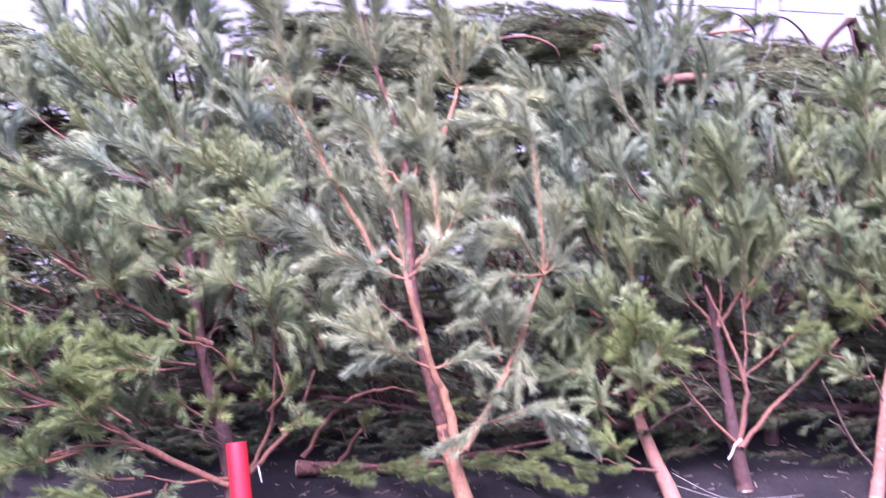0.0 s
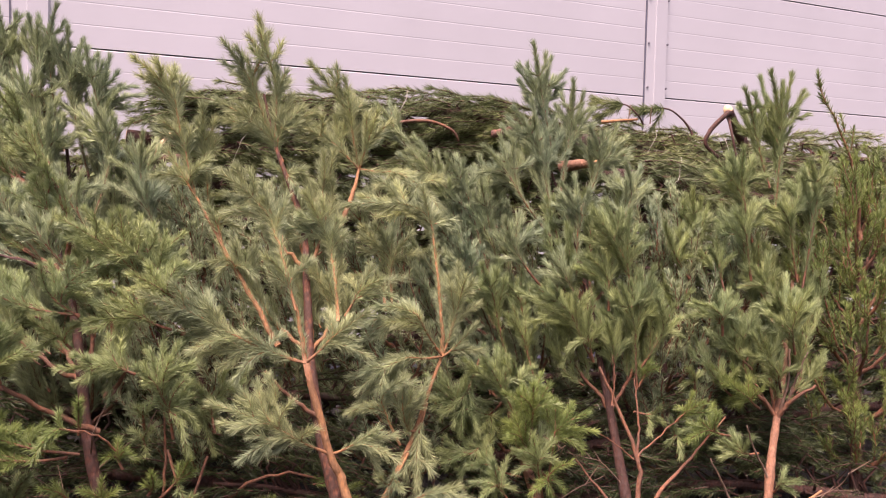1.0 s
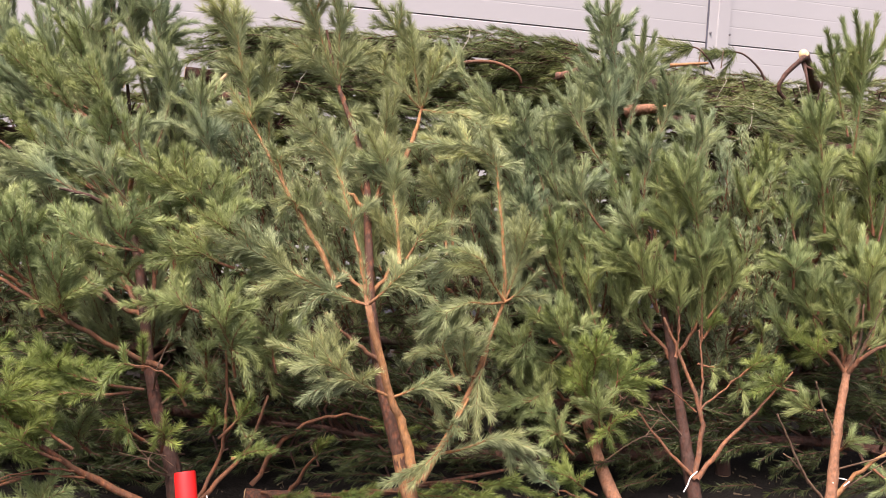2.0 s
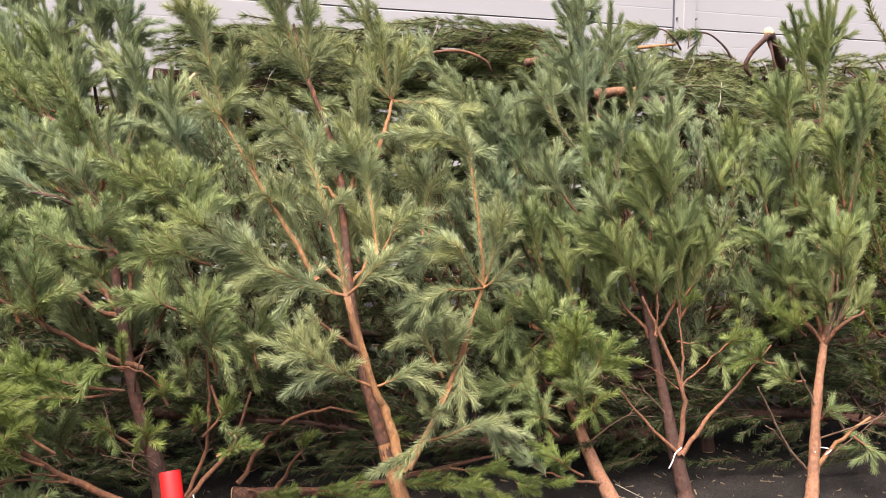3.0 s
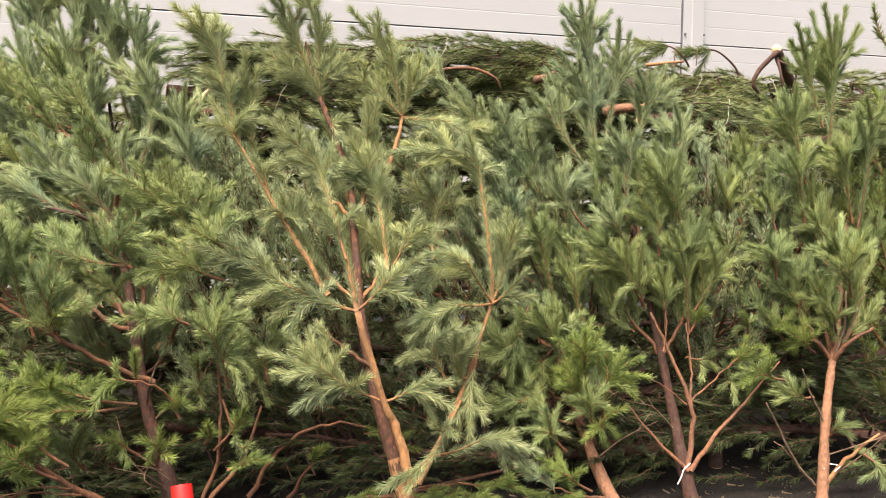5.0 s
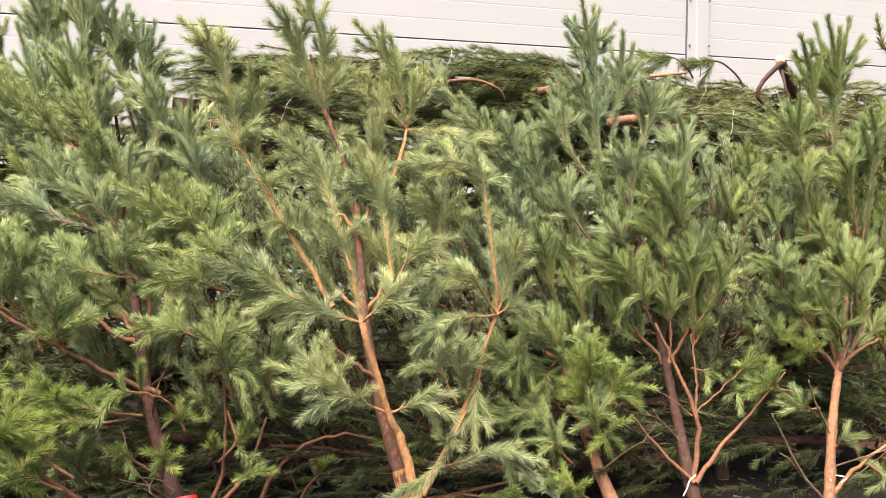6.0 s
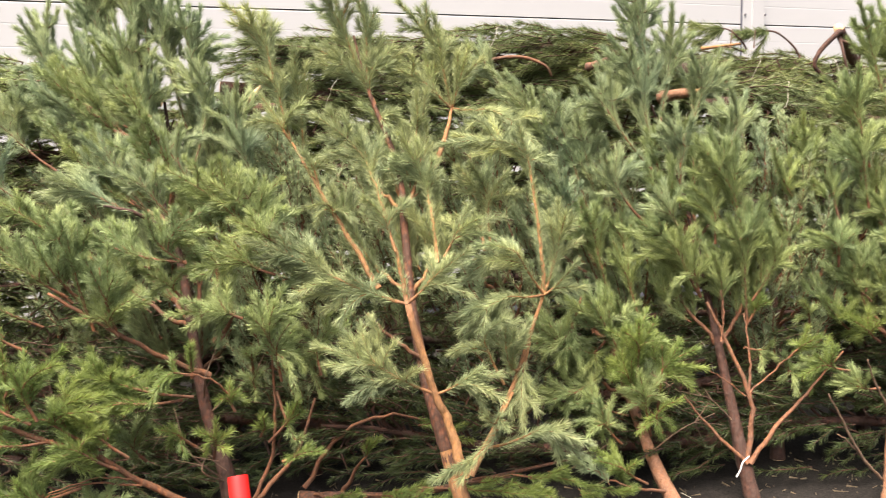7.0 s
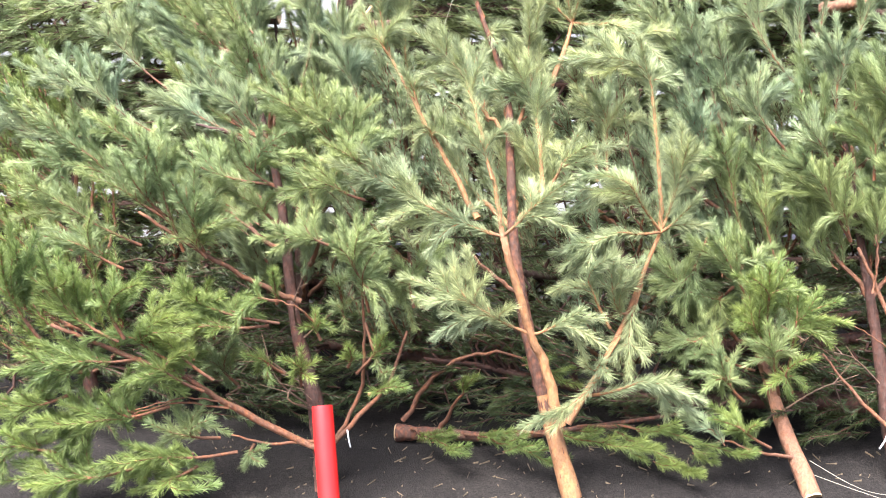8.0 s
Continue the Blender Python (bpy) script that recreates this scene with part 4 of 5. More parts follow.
c.fan((-1.454, 3.600, 1.596), (-1.570, 3.600, 1.778), [(-1.617, 3.550, 1.921), (-1.555, 3.620, 1.989), (-1.681, 3.580, 1.860)], bare=0.1, fill=1)
c.crown([(0.3, 4, 0.5, 0.8, 0, 200), (0.45, 4, 0.5, 0.9, 180, 220), (0.62, 4, 0.45, 1.1, 180, 230)], r=0.01, bare=0.25, gap=0.16, size=0.19, count=2)

# The short pine between the orange limbs and the scaly trunk.
d = Pine("pine_tree", "slim pine with a short bare orange base and drooping foliage", [(0.845, 2.97, 0.0), (0.765, 3.2, 0.21), (0.68, 3.48, 0.58), (0.58, 3.66, 1.1), (0.5, 3.72, 1.35)], 0.031, 41, leaf=BLUE, bark=PINK, lean=(-0.4, 0.15, 1.0), droop=0.08, spread=(18, 42), length=0.038)
d.branch([(0.81, 3.06, 0.09), (0.65, 3.0, 0.13), (0.5, 2.95, 0.22)], r=0.007, bare=0.8, gap=0.1, size=0.12, level=0)
d.fan((0.785, 3.150, 0.345), (0.791, 3.100, 0.530), [(0.908, 3.050, 0.624), (0.963, 3.120, 0.532), (0.852, 3.080, 0.639), (0.797, 3.140, 0.653), (0.908, 3.100, 0.459)], leaf=GREEN)
d.fan((0.774, 3.150, 0.345), (0.660, 3.080, 0.518), [(0.598, 3.030, 0.553), (0.598, 3.100, 0.510), (0.676, 3.060, 0.606), (0.644, 3.120, 0.635), (0.727, 3.080, 0.642)], leaf=GREEN)
d.fan((0.731, 3.200, 0.463), (0.591, 3.150, 0.694), [(0.514, 3.100, 0.810), (0.563, 3.170, 0.780), (0.608, 3.130, 0.765), (0.689, 3.190, 0.705), (0.481, 3.150, 0.760)], leaf=SAGE)
d.fan((0.687, 3.200, 0.595), (0.665, 3.200, 0.704), [(0.633, 3.150, 0.799), (0.734, 3.220, 0.763), (0.597, 3.180, 0.795), (0.784, 3.240, 0.671)], leaf=SAGE)
d.fan((0.788, 3.080, 0.302), (0.758, 3.050, 0.376), [(0.837, 3.000, 0.456), (0.831, 3.070, 0.321), (0.687, 3.030, 0.318), (0.791, 3.090, 0.273), (0.717, 3.050, 0.361)], leaf=GREEN, fill=0)
d.fan((0.721, 3.020, 0.135), (0.619, 2.980, 0.212), [(0.518, 2.930, 0.262), (0.562, 3.000, 0.186), (0.679, 2.960, 0.242), (0.607, 3.020, 0.248)], leaf=GREEN)
d.fan((0.689, 3.200, 0.332), (0.559, 3.150, 0.395), [(0.466, 3.100, 0.412), (0.510, 3.170, 0.438), (0.588, 3.130, 0.324), (0.545, 3.190, 0.492)], leaf=SAGE)
d.fan((0.524, 3.250, 0.565), (0.429, 3.200, 0.623), [(0.338, 3.150, 0.699), (0.389, 3.220, 0.706), (0.469, 3.180, 0.712), (0.370, 3.240, 0.549)], leaf=SAGE)
d.fan((0.585, 3.600, 1.012), (0.420, 3.600, 1.413), [(0.248, 3.550, 1.596), (0.301, 3.620, 1.628), (0.352, 3.580, 1.510), (0.209, 3.640, 1.677)], bare=0.05)
d.fan((0.656, 3.600, 0.963), (0.514, 3.600, 1.389), [(0.409, 3.550, 1.577), (0.465, 3.620, 1.558), (0.366, 3.580, 1.482), (0.501, 3.640, 1.512)], bare=0.05)
d.fan((0.692, 3.600, 0.938), (0.608, 3.600, 1.271), [(0.553, 3.550, 1.480), (0.598, 3.620, 1.510), (0.506, 3.580, 1.366)], bare=0.05)
d.fan((0.626, 3.500, 0.811), (0.521, 3.500, 1.068), [(0.440, 3.450, 1.231), (0.404, 3.520, 1.178), (0.495, 3.480, 1.256)], bare=0.05)
d.fan((0.664, 3.400, 0.733), (0.606, 3.400, 0.961), [(0.537, 3.350, 1.145), (0.599, 3.420, 1.122), (0.643, 3.380, 1.079), (0.529, 3.440, 1.045)], bare=0.05, leaf=SAGE)
d.fan((0.358, 3.680, 1.486), (0.193, 3.680, 1.699), [(0.117, 3.630, 1.791), (0.076, 3.700, 1.748), (0.221, 3.660, 1.748)], bare=0.1)
d.fan((0.766, 3.450, 0.792), (0.719, 3.450, 0.977), [(0.640, 3.400, 1.073), (0.723, 3.470, 1.113), (0.760, 3.430, 1.047)], bare=0.05, leaf=SAGE)
d.fan((0.766, 3.350, 0.672), (0.720, 3.350, 0.831), [(0.642, 3.300, 0.950), (0.724, 3.370, 0.963), (0.760, 3.330, 0.900)], bare=0.05, leaf=SAGE)
d.fan((0.751, 3.100, 0.286), (0.716, 3.050, 0.441), [(0.642, 3.000, 0.498), (0.783, 3.070, 0.517), (0.690, 3.030, 0.551), (0.815, 3.090, 0.422), (0.633, 3.050, 0.397)], leaf=SAGE)
d.fan((0.701, 3.120, 0.485), (0.697, 3.060, 0.626), [(0.623, 3.010, 0.705), (0.764, 3.080, 0.725), (0.691, 3.040, 0.738), (0.816, 3.100, 0.636)], leaf=GREEN)
d.fan((0.645, 3.100, 0.257), (0.573, 3.060, 0.347), [(0.502, 3.010, 0.324), (0.645, 3.080, 0.328), (0.549, 3.040, 0.448), (0.476, 3.100, 0.348)], leaf=SAGE)
d.fan((0.532, 3.300, 0.776), (0.472, 3.200, 0.665), [(0.379, 3.150, 0.592), (0.453, 3.220, 0.487), (0.516, 3.180, 0.517), (0.570, 3.240, 0.610)], leaf=SAGE)
d.fan((0.578, 3.250, 0.476), (0.493, 3.200, 0.425), [(0.379, 3.150, 0.410), (0.453, 3.220, 0.328), (0.554, 3.180, 0.353), (0.391, 3.240, 0.483)], leaf=SAGE)
d.fan((0.621, 3.300, 0.596), (0.562, 3.220, 0.571), [(0.488, 3.170, 0.606), (0.609, 3.240, 0.477), (0.515, 3.200, 0.490), (0.635, 3.260, 0.582)], leaf=SAGE)
d.crown([(0.36, 3, 0.4, 0.9, 180, 200), (0.48, 4, 0.42, 1.1, 180, 220), (0.6, 4, 0.4, 1.3, 180, 240), (0.72, 4, 0.35, 1.6, 180, 260)], r=0.009, bare=0.25, gap=0.15, size=0.19, count=2)
d.twigs(2, 0.1, 0.4, 0.35)

# The pine with the dark scaly trunk and the white tie.
e = Pine("pine_tree", "pine with a dark scaly trunk, orange forks and a white tie", [(1.14, 3.1, 0.0), (1.11, 3.18, 0.2), (1.09, 3.25, 0.38), (1.05, 3.35, 0.67), (0.98, 3.58, 1.2), (0.88, 3.72, 1.55)], 0.031, 53, leaf=SAGE, limb=RUST, lean=(-0.05, 0.25, 1.0), lift=1.0, spread=(13, 35), length=0.043, fill=2)
e.limb_line([(1.12, 3.14, 0.16), (1.15, 3.18, 0.28), (1.15, 3.2, 0.4), (1.08, 3.25, 0.58), (1.006, 3.28, 0.745)], r=0.0115)
e.limb_line([(1.13, 3.13, 0.16), (1.23, 3.16, 0.28), (1.36, 3.2, 0.4), (1.52, 3.25, 0.55)], r=0.0105, end=0.3)
e.limb_line([(1.12, 3.13, 0.16), (1.0, 3.15, 0.28), (0.9, 3.2, 0.4)], r=0.008)
e.fan((0.917, 3.500, 1.062), (0.821, 3.600, 1.573), [(0.687, 3.550, 1.779), (0.777, 3.620, 1.817), (0.839, 3.580, 1.686), (0.682, 3.640, 1.744), (0.880, 3.600, 1.630)], bare=0.2, leaf=BLUE)
e.fan((0.893, 3.650, 1.552), (0.839, 3.680, 1.814), [(0.778, 3.630, 2.060), (0.871, 3.700, 2.015), (0.719, 3.660, 1.955), (0.940, 3.720, 1.965)], bare=0.1, leaf=BLUE)
e.fan((0.911, 3.620, 1.433), (0.953, 3.650, 1.669), [(0.949, 3.600, 1.906), (1.010, 3.670, 1.816), (1.047, 3.630, 1.788), (0.909, 3.690, 1.803)], bare=0.1, leaf=BLUE)
e.fan((0.972, 3.580, 1.314), (1.072, 3.600, 1.524), [(1.014, 3.550, 1.710), (1.168, 3.620, 1.661), (1.099, 3.580, 1.690), (1.221, 3.640, 1.631)], bare=0.1, leaf=BLUE)
e.fan((0.845, 3.500, 1.247), (0.663, 3.520, 1.500), [(0.551, 3.470, 1.615), (0.632, 3.540, 1.661), (0.682, 3.500, 1.639), (0.543, 3.560, 1.503)], bare=0.1, leaf=BLUE)
e.fan((0.949, 3.450, 1.088), (0.947, 3.450, 1.315), [(0.859, 3.400, 1.471), (0.933, 3.470, 1.500), (0.990, 3.430, 1.438), (0.854, 3.490, 1.384)], bare=0.1, leaf=BLUE)
e.fan((1.076, 3.450, 1.132), (1.176, 3.480, 1.404), [(1.133, 3.430, 1.564), (1.220, 3.500, 1.545), (1.244, 3.460, 1.452), (1.125, 3.520, 1.474)], bare=0.2, leaf=BLUE)
e.fan((0.800, 3.450, 1.044), (0.689, 3.420, 1.184), [(0.629, 3.370, 1.323), (0.697, 3.440, 1.345), (0.599, 3.400, 1.253), (0.755, 3.460, 1.276)], leaf=BLUE)
e.fan((1.159, 3.350, 1.025), (1.117, 3.320, 1.150), [(0.956, 3.270, 1.359), (1.026, 3.340, 1.402), (1.113, 3.300, 1.362), (1.079, 3.360, 1.292), (1.205, 3.320, 1.236)])
e.fan((1.058, 3.350, 0.959), (1.056, 3.350, 1.071), [(0.950, 3.300, 1.186), (1.011, 3.370, 1.208), (0.915, 3.330, 1.136), (1.136, 3.390, 1.179)])
e.fan((0.947, 3.400, 1.001), (0.895, 3.380, 1.071), [(0.798, 3.330, 1.186), (0.866, 3.400, 1.209), (0.916, 3.360, 1.166), (0.785, 3.420, 1.110)], leaf=BLUE)
e.fan((0.982, 3.280, 0.765), (0.880, 3.240, 0.953), [(0.715, 3.190, 1.071), (0.786, 3.260, 1.078), (0.888, 3.220, 1.041), (0.831, 3.280, 0.971), (0.944, 3.240, 1.042)], bare=0.4)
e.fan((0.982, 3.280, 0.765), (0.946, 3.240, 0.865), [(0.944, 3.190, 1.025), (0.918, 3.260, 0.976), (0.998, 3.220, 0.910), (0.855, 3.280, 0.757), (0.870, 3.240, 0.823)], bare=0.4)
e.fan((1.068, 3.280, 0.679), (1.059, 3.260, 0.798), [(1.008, 3.210, 0.937), (1.084, 3.280, 0.927), (1.107, 3.240, 0.857), (1.016, 3.300, 0.873)], bare=0.7)
e.fan((1.162, 3.280, 0.655), (1.136, 3.250, 0.903), [(1.057, 3.200, 1.082), (1.189, 3.270, 1.101), (1.195, 3.230, 1.147), (1.055, 3.290, 1.032), (1.226, 3.250, 1.050)], bare=0.3)
e.fan((1.161, 3.280, 0.722), (1.235, 3.220, 0.884), [(1.191, 3.170, 1.040), (1.313, 3.240, 0.949), (1.273, 3.200, 1.004), (1.336, 3.260, 0.872)], bare=0.4)
e.fan((1.169, 3.280, 0.666), (1.187, 3.260, 0.720), [(1.223, 3.210, 0.759), (1.145, 3.280, 0.762), (1.205, 3.240, 0.783)], fill=0, leaf=GREEN)
e.fan((1.277, 3.250, 0.502), (1.333, 3.200, 0.579), [(1.397, 3.150, 0.637), (1.373, 3.220, 0.658), (1.428, 3.180, 0.586), (1.311, 3.240, 0.593)], bare=0.7, leaf=GREEN, fill=0)
e.fan((1.301, 3.250, 0.446), (1.305, 3.220, 0.487), [(1.313, 3.170, 0.416), (1.374, 3.240, 0.502), (1.273, 3.200, 0.563), (1.282, 3.260, 0.432)], fill=0)
e.fan((1.160, 3.300, 0.561), (1.228, 3.300, 0.548), [(1.253, 3.250, 0.592), (1.294, 3.320, 0.507), (1.222, 3.280, 0.474)], fill=0)
e.limb_line([(1.133, 3.200, 0.397), (1.040, 3.175, 0.472), (0.977, 3.150, 0.513)], r=0.003, dense=0.0)
e.limb_line([(1.148, 3.200, 0.408), (1.257, 3.200, 0.515), (1.333, 3.200, 0.579)], r=0.0045, dense=0.0)
e.limb_line([(1.149, 3.200, 0.390), (1.157, 3.227, 0.489), (1.158, 3.253, 0.594), (1.150, 3.280, 0.700)], r=0.006, dense=0.0)
e.limb_line([(1.052, 3.250, 0.597), (1.063, 3.255, 0.706), (1.053, 3.260, 0.794)], r=0.004, dense=0.0)
e.crown([(0.54, 3, 0.45, 1.4, 180, 240), (0.7, 4, 0.4, 1.7, 180, 260)], r=0.009, bare=0.28, gap=0.15, size=0.19, count=2)
e.twigs(1, 0.06, 0.4, 0.3)

# The pine with the pale reddish trunk at the end of the row.
f = Pine("pine_tree", "yellow-green pine with a pale reddish trunk and thin dry twigs", [(1.596, 3.030, 0.000), (1.631, 3.090, 0.077), (1.680, 3.180, 0.332), (1.751, 3.280, 0.540), (1.866, 3.450, 0.723), (1.972, 3.620, 1.085), (1.996, 3.700, 1.450)], 0.027, 67, leaf=SAGE, bark=PINK, lean=(0.05, 0.25, 1.0), lift=1.0, spread=(13, 35), length=0.043, fill=2)
f.fan((1.866, 3.600, 1.328), (1.906, 3.650, 1.688), [(1.821, 3.600, 1.975), (1.952, 3.670, 1.980), (1.888, 3.630, 1.898), (2.033, 3.690, 1.895), (1.799, 3.650, 1.788)], bare=0.1)
f.fan((1.837, 3.600, 1.471), (1.771, 3.620, 1.709), [(1.693, 3.570, 1.894), (1.761, 3.640, 1.810), (1.797, 3.600, 1.801)], bare=0.1, fill=1)
f.fan((1.720, 3.500, 1.237), (1.665, 3.500, 1.469), [(1.641, 3.450, 1.636), (1.619, 3.520, 1.619), (1.516, 3.480, 1.594), (1.799, 3.540, 1.527), (1.714, 3.500, 1.588)], bare=0.1)
f.fan((1.699, 3.450, 1.077), (1.655, 3.420, 1.274), [(1.577, 3.370, 1.364), (1.689, 3.440, 1.416), (1.547, 3.400, 1.313), (1.742, 3.460, 1.409)], bare=0.2)
f.fan((1.930, 3.500, 1.070), (1.875, 3.480, 1.305), [(1.792, 3.430, 1.408), (1.928, 3.500, 1.467), (1.874, 3.460, 1.362), (1.799, 3.520, 1.352)], bare=0.2)
f.fan((1.955, 3.500, 1.046), (2.002, 3.500, 1.420), [(1.938, 3.450, 1.589), (2.043, 3.520, 1.610), (1.915, 3.480, 1.512)], bare=0.2)
f.fan((1.579, 3.600, 1.020), (1.524, 3.600, 1.261), [(1.469, 3.550, 1.461), (1.571, 3.620, 1.391), (1.435, 3.580, 1.361), (1.609, 3.640, 1.336)], bare=0.1)
f.fan((1.470, 3.550, 1.073), (1.396, 3.520, 1.170), [(1.321, 3.470, 1.316), (1.454, 3.540, 1.267), (1.463, 3.500, 1.175)], bare=0.2)
f.fan((1.799, 3.250, 0.803), (1.757, 3.200, 0.899), [(1.793, 3.150, 1.079), (1.785, 3.220, 1.053), (1.650, 3.180, 0.972), (1.659, 3.240, 0.979), (1.852, 3.200, 1.027)], bare=0.6, leaf=SAGE)
f.fan((1.516, 3.300, 0.868), (1.495, 3.260, 0.951), [(1.356, 3.210, 1.017), (1.529, 3.280, 1.052), (1.556, 3.240, 1.011), (1.463, 3.300, 0.998), (1.559, 3.260, 0.939)], bare=0.5, leaf=SAGE)
f.fan((1.671, 3.350, 0.721), (1.596, 3.320, 0.796), [(1.547, 3.270, 0.876), (1.532, 3.340, 0.821), (1.650, 3.300, 0.959), (1.734, 3.360, 0.901)])
f.fan((1.430, 3.350, 0.635), (1.416, 3.320, 0.686), [(1.366, 3.270, 0.746), (1.451, 3.340, 0.709), (1.357, 3.300, 0.664)], fill=0)
f.fan((1.743, 3.300, 0.570), (1.741, 3.280, 0.637), [(1.663, 3.230, 0.702), (1.779, 3.300, 0.664), (1.777, 3.260, 0.623)], fill=0)
f.fan((1.683, 3.150, 0.275), (1.670, 3.080, 0.330), [(1.719, 3.030, 0.359), (1.701, 3.100, 0.382), (1.721, 3.060, 0.303)], fill=0, leaf=SAGE)
f.fan((1.790, 3.100, 0.222), (1.827, 3.050, 0.195), [(1.863, 3.000, 0.169), (1.776, 3.070, 0.124), (1.840, 3.030, 0.115)], fill=1)
f.fan((1.638, 3.200, 0.417), (1.546, 3.150, 0.433), [(1.432, 3.100, 0.493), (1.509, 3.170, 0.516), (1.577, 3.130, 0.503), (1.477, 3.190, 0.402)], fill=1, bare=0.6)
f.fan((1.593, 3.350, 0.608), (1.531, 3.320, 0.661), [(1.437, 3.270, 0.762), (1.538, 3.340, 0.760), (1.588, 3.300, 0.732)], fill=1)
f.fan((1.821, 3.450, 0.982), (1.756, 3.420, 1.055), [(1.657, 3.370, 1.151), (1.762, 3.440, 1.192), (1.790, 3.400, 1.125), (1.657, 3.460, 1.054)])
f.fan((1.606, 3.500, 1.028), (1.579, 3.500, 1.122), [(1.507, 3.450, 1.218), (1.610, 3.520, 1.238), (1.640, 3.480, 1.192)])
f.fan((1.439, 3.550, 0.859), (1.412, 3.550, 0.955), [(1.342, 3.500, 1.055), (1.442, 3.570, 1.096), (1.475, 3.530, 1.027)])
f.limb_line([(1.751, 3.280, 0.540), (1.789, 3.240, 0.615), (1.865, 3.200, 0.688)], r=0.012, dense=0.0)
f.limb_line([(1.757, 3.270, 0.553), (1.771, 3.245, 0.693), (1.761, 3.220, 0.830)], r=0.007, dense=0.0, mat=BARE)
f.limb_line([(1.766, 3.270, 0.553), (1.794, 3.235, 0.694), (1.826, 3.200, 0.821)], r=0.005, dense=0.0, mat=BARE)
f.limb_line([(1.633, 3.120, 0.083), (1.532, 3.087, 0.180), (1.436, 3.053, 0.335), (1.364, 3.020, 0.452)], r=0.006, dense=0.0, mat=BARE)
f.limb_line([(1.550, 3.100, 0.164), (1.470, 3.075, 0.251), (1.414, 3.050, 0.293)], r=0.005, dense=0.0, mat=BARE)
f.limb_line([(1.670, 3.170, 0.324), (1.586, 3.135, 0.458), (1.539, 3.100, 0.554)], r=0.005, dense=0.0, mat=BARE)
f.limb_line([(1.640, 3.100, 0.099), (1.725, 3.100, 0.198), (1.853, 3.100, 0.297)], r=0.011, dense=0.0, mat=ORANGE)
f.fan((1.775, 3.300, 0.637), (1.717, 3.220, 0.732), [(1.628, 3.170, 0.808), (1.741, 3.240, 0.816), (1.788, 3.200, 0.762)])
f.fan((1.818, 3.350, 0.878), (1.765, 3.280, 0.955), [(1.701, 3.230, 1.049), (1.808, 3.300, 1.019), (1.674, 3.260, 1.003)])
f.fan((1.685, 3.300, 0.571), (1.612, 3.250, 0.628), [(1.519, 3.200, 0.685), (1.620, 3.270, 0.714), (1.668, 3.230, 0.676), (1.588, 3.290, 0.575)], leaf=GREEN)
f.fan((1.548, 3.250, 0.473), (1.443, 3.220, 0.506), [(1.333, 3.170, 0.477), (1.407, 3.240, 0.546), (1.477, 3.200, 0.576), (1.397, 3.260, 0.384)], leaf=GREEN)
f.crown([(0.5, 4, 0.45, 1.2, 180, 240), (0.7, 4, 0.4, 1.8, 180, 260)], r=0.009, bare=0.3, gap=0.15, size=0.19, count=2)
f.twigs(2, 0.06, 0.4, 0.4)


def filler(label, base, top, seed, leaf, lift=1.0, reach=0.55, lean=(-0.1, 0.1, 1.0)):
    t = Pine("pine_tree", label, [base, tuple(0.65 * p + 0.35 * q for p, q in zip(base, top)), tuple(0.3 * p + 0.7 * q for p, q in zip(base, top)), top], 0.032, seed, leaf=leaf, lean=lean, lift=lift, density=800)
    t.width = 0.0034
    t.crown([(0.16, 4, reach * 0.8, 0.6, 0, 200), (0.3, 4, reach, 0.7, 0, 200), (0.45, 5, reach, 0.9, 0, 220), (0.6, 4, reach * 0.9, 1.2, 0, 240), (0.76, 4, reach * 0.8, 1.6, 0, 280), (0.92, 4, reach * 0.5, 2.3, 0, 340)], r=0.009, bare=0.28, gap=0.16, size=0.19)
    return t


filler("deep green pine standing further back in the row", (-0.55, 3.55, 0.0), (-0.62, 3.7, 1.2), 71, BLUE, lean=(-0.4, 0.05, 1.0))
filler("deep green pine standing further back behind the orange limbs", (0.3, 3.58, 0.0), (0.2, 3.75, 1.15), 73, BLUE, lean=(-0.45, 0.05, 1.0))
filler("dense pine crowded behind the scaly trunk", (1.42, 3.6, 0.0), (1.42, 3.75, 1.15), 79, BLUE)
filler("wide pine at the outer end of the row", (-1.8, 3.2, 0.0), (-1.95, 3.45, 1.1), 83, GREEN, 1.0, 0.6, (-0.5, 0.0, 0.9))
g = filler("pine at the far end of the leaning row", (2.25, 3.5, 0.0), (2.35, 3.75, 1.35), 89, GREEN)
g.branch([(2.32, 3.68, 1.25), (2.22, 3.62, 1.6), (2.04, 3.58, 1.9)], r=0.009, bare=0.45, gap=0.1, size=0.1, level=0, tips=2)
filler("blue-green pine crowded between the orange limbs and the scaly trunk", (0.86, 3.72, 0.0), (0.74, 3.86, 1.12), 101, BLUE, lean=(-0.45, 0.05, 1.0))
filler("deep green pine crowded behind the pale trunk", (1.86, 3.74, 0.0), (1.8, 3.86, 1.05), 103, BLUE)
filler("deep green pine crowded behind the forked limbs", (-0.2, 3.78, 0.0), (-0.32, 3.88, 1.08), 109, BLUE, lean=(-0.4, 0.05, 1.0))
filler("deep green pine crowded behind the red stake", (-1.3, 3.78, 0.0), (-1.45, 3.9, 1.0), 107, BLUE, lean=(-0.4, 0.0, 1.0))


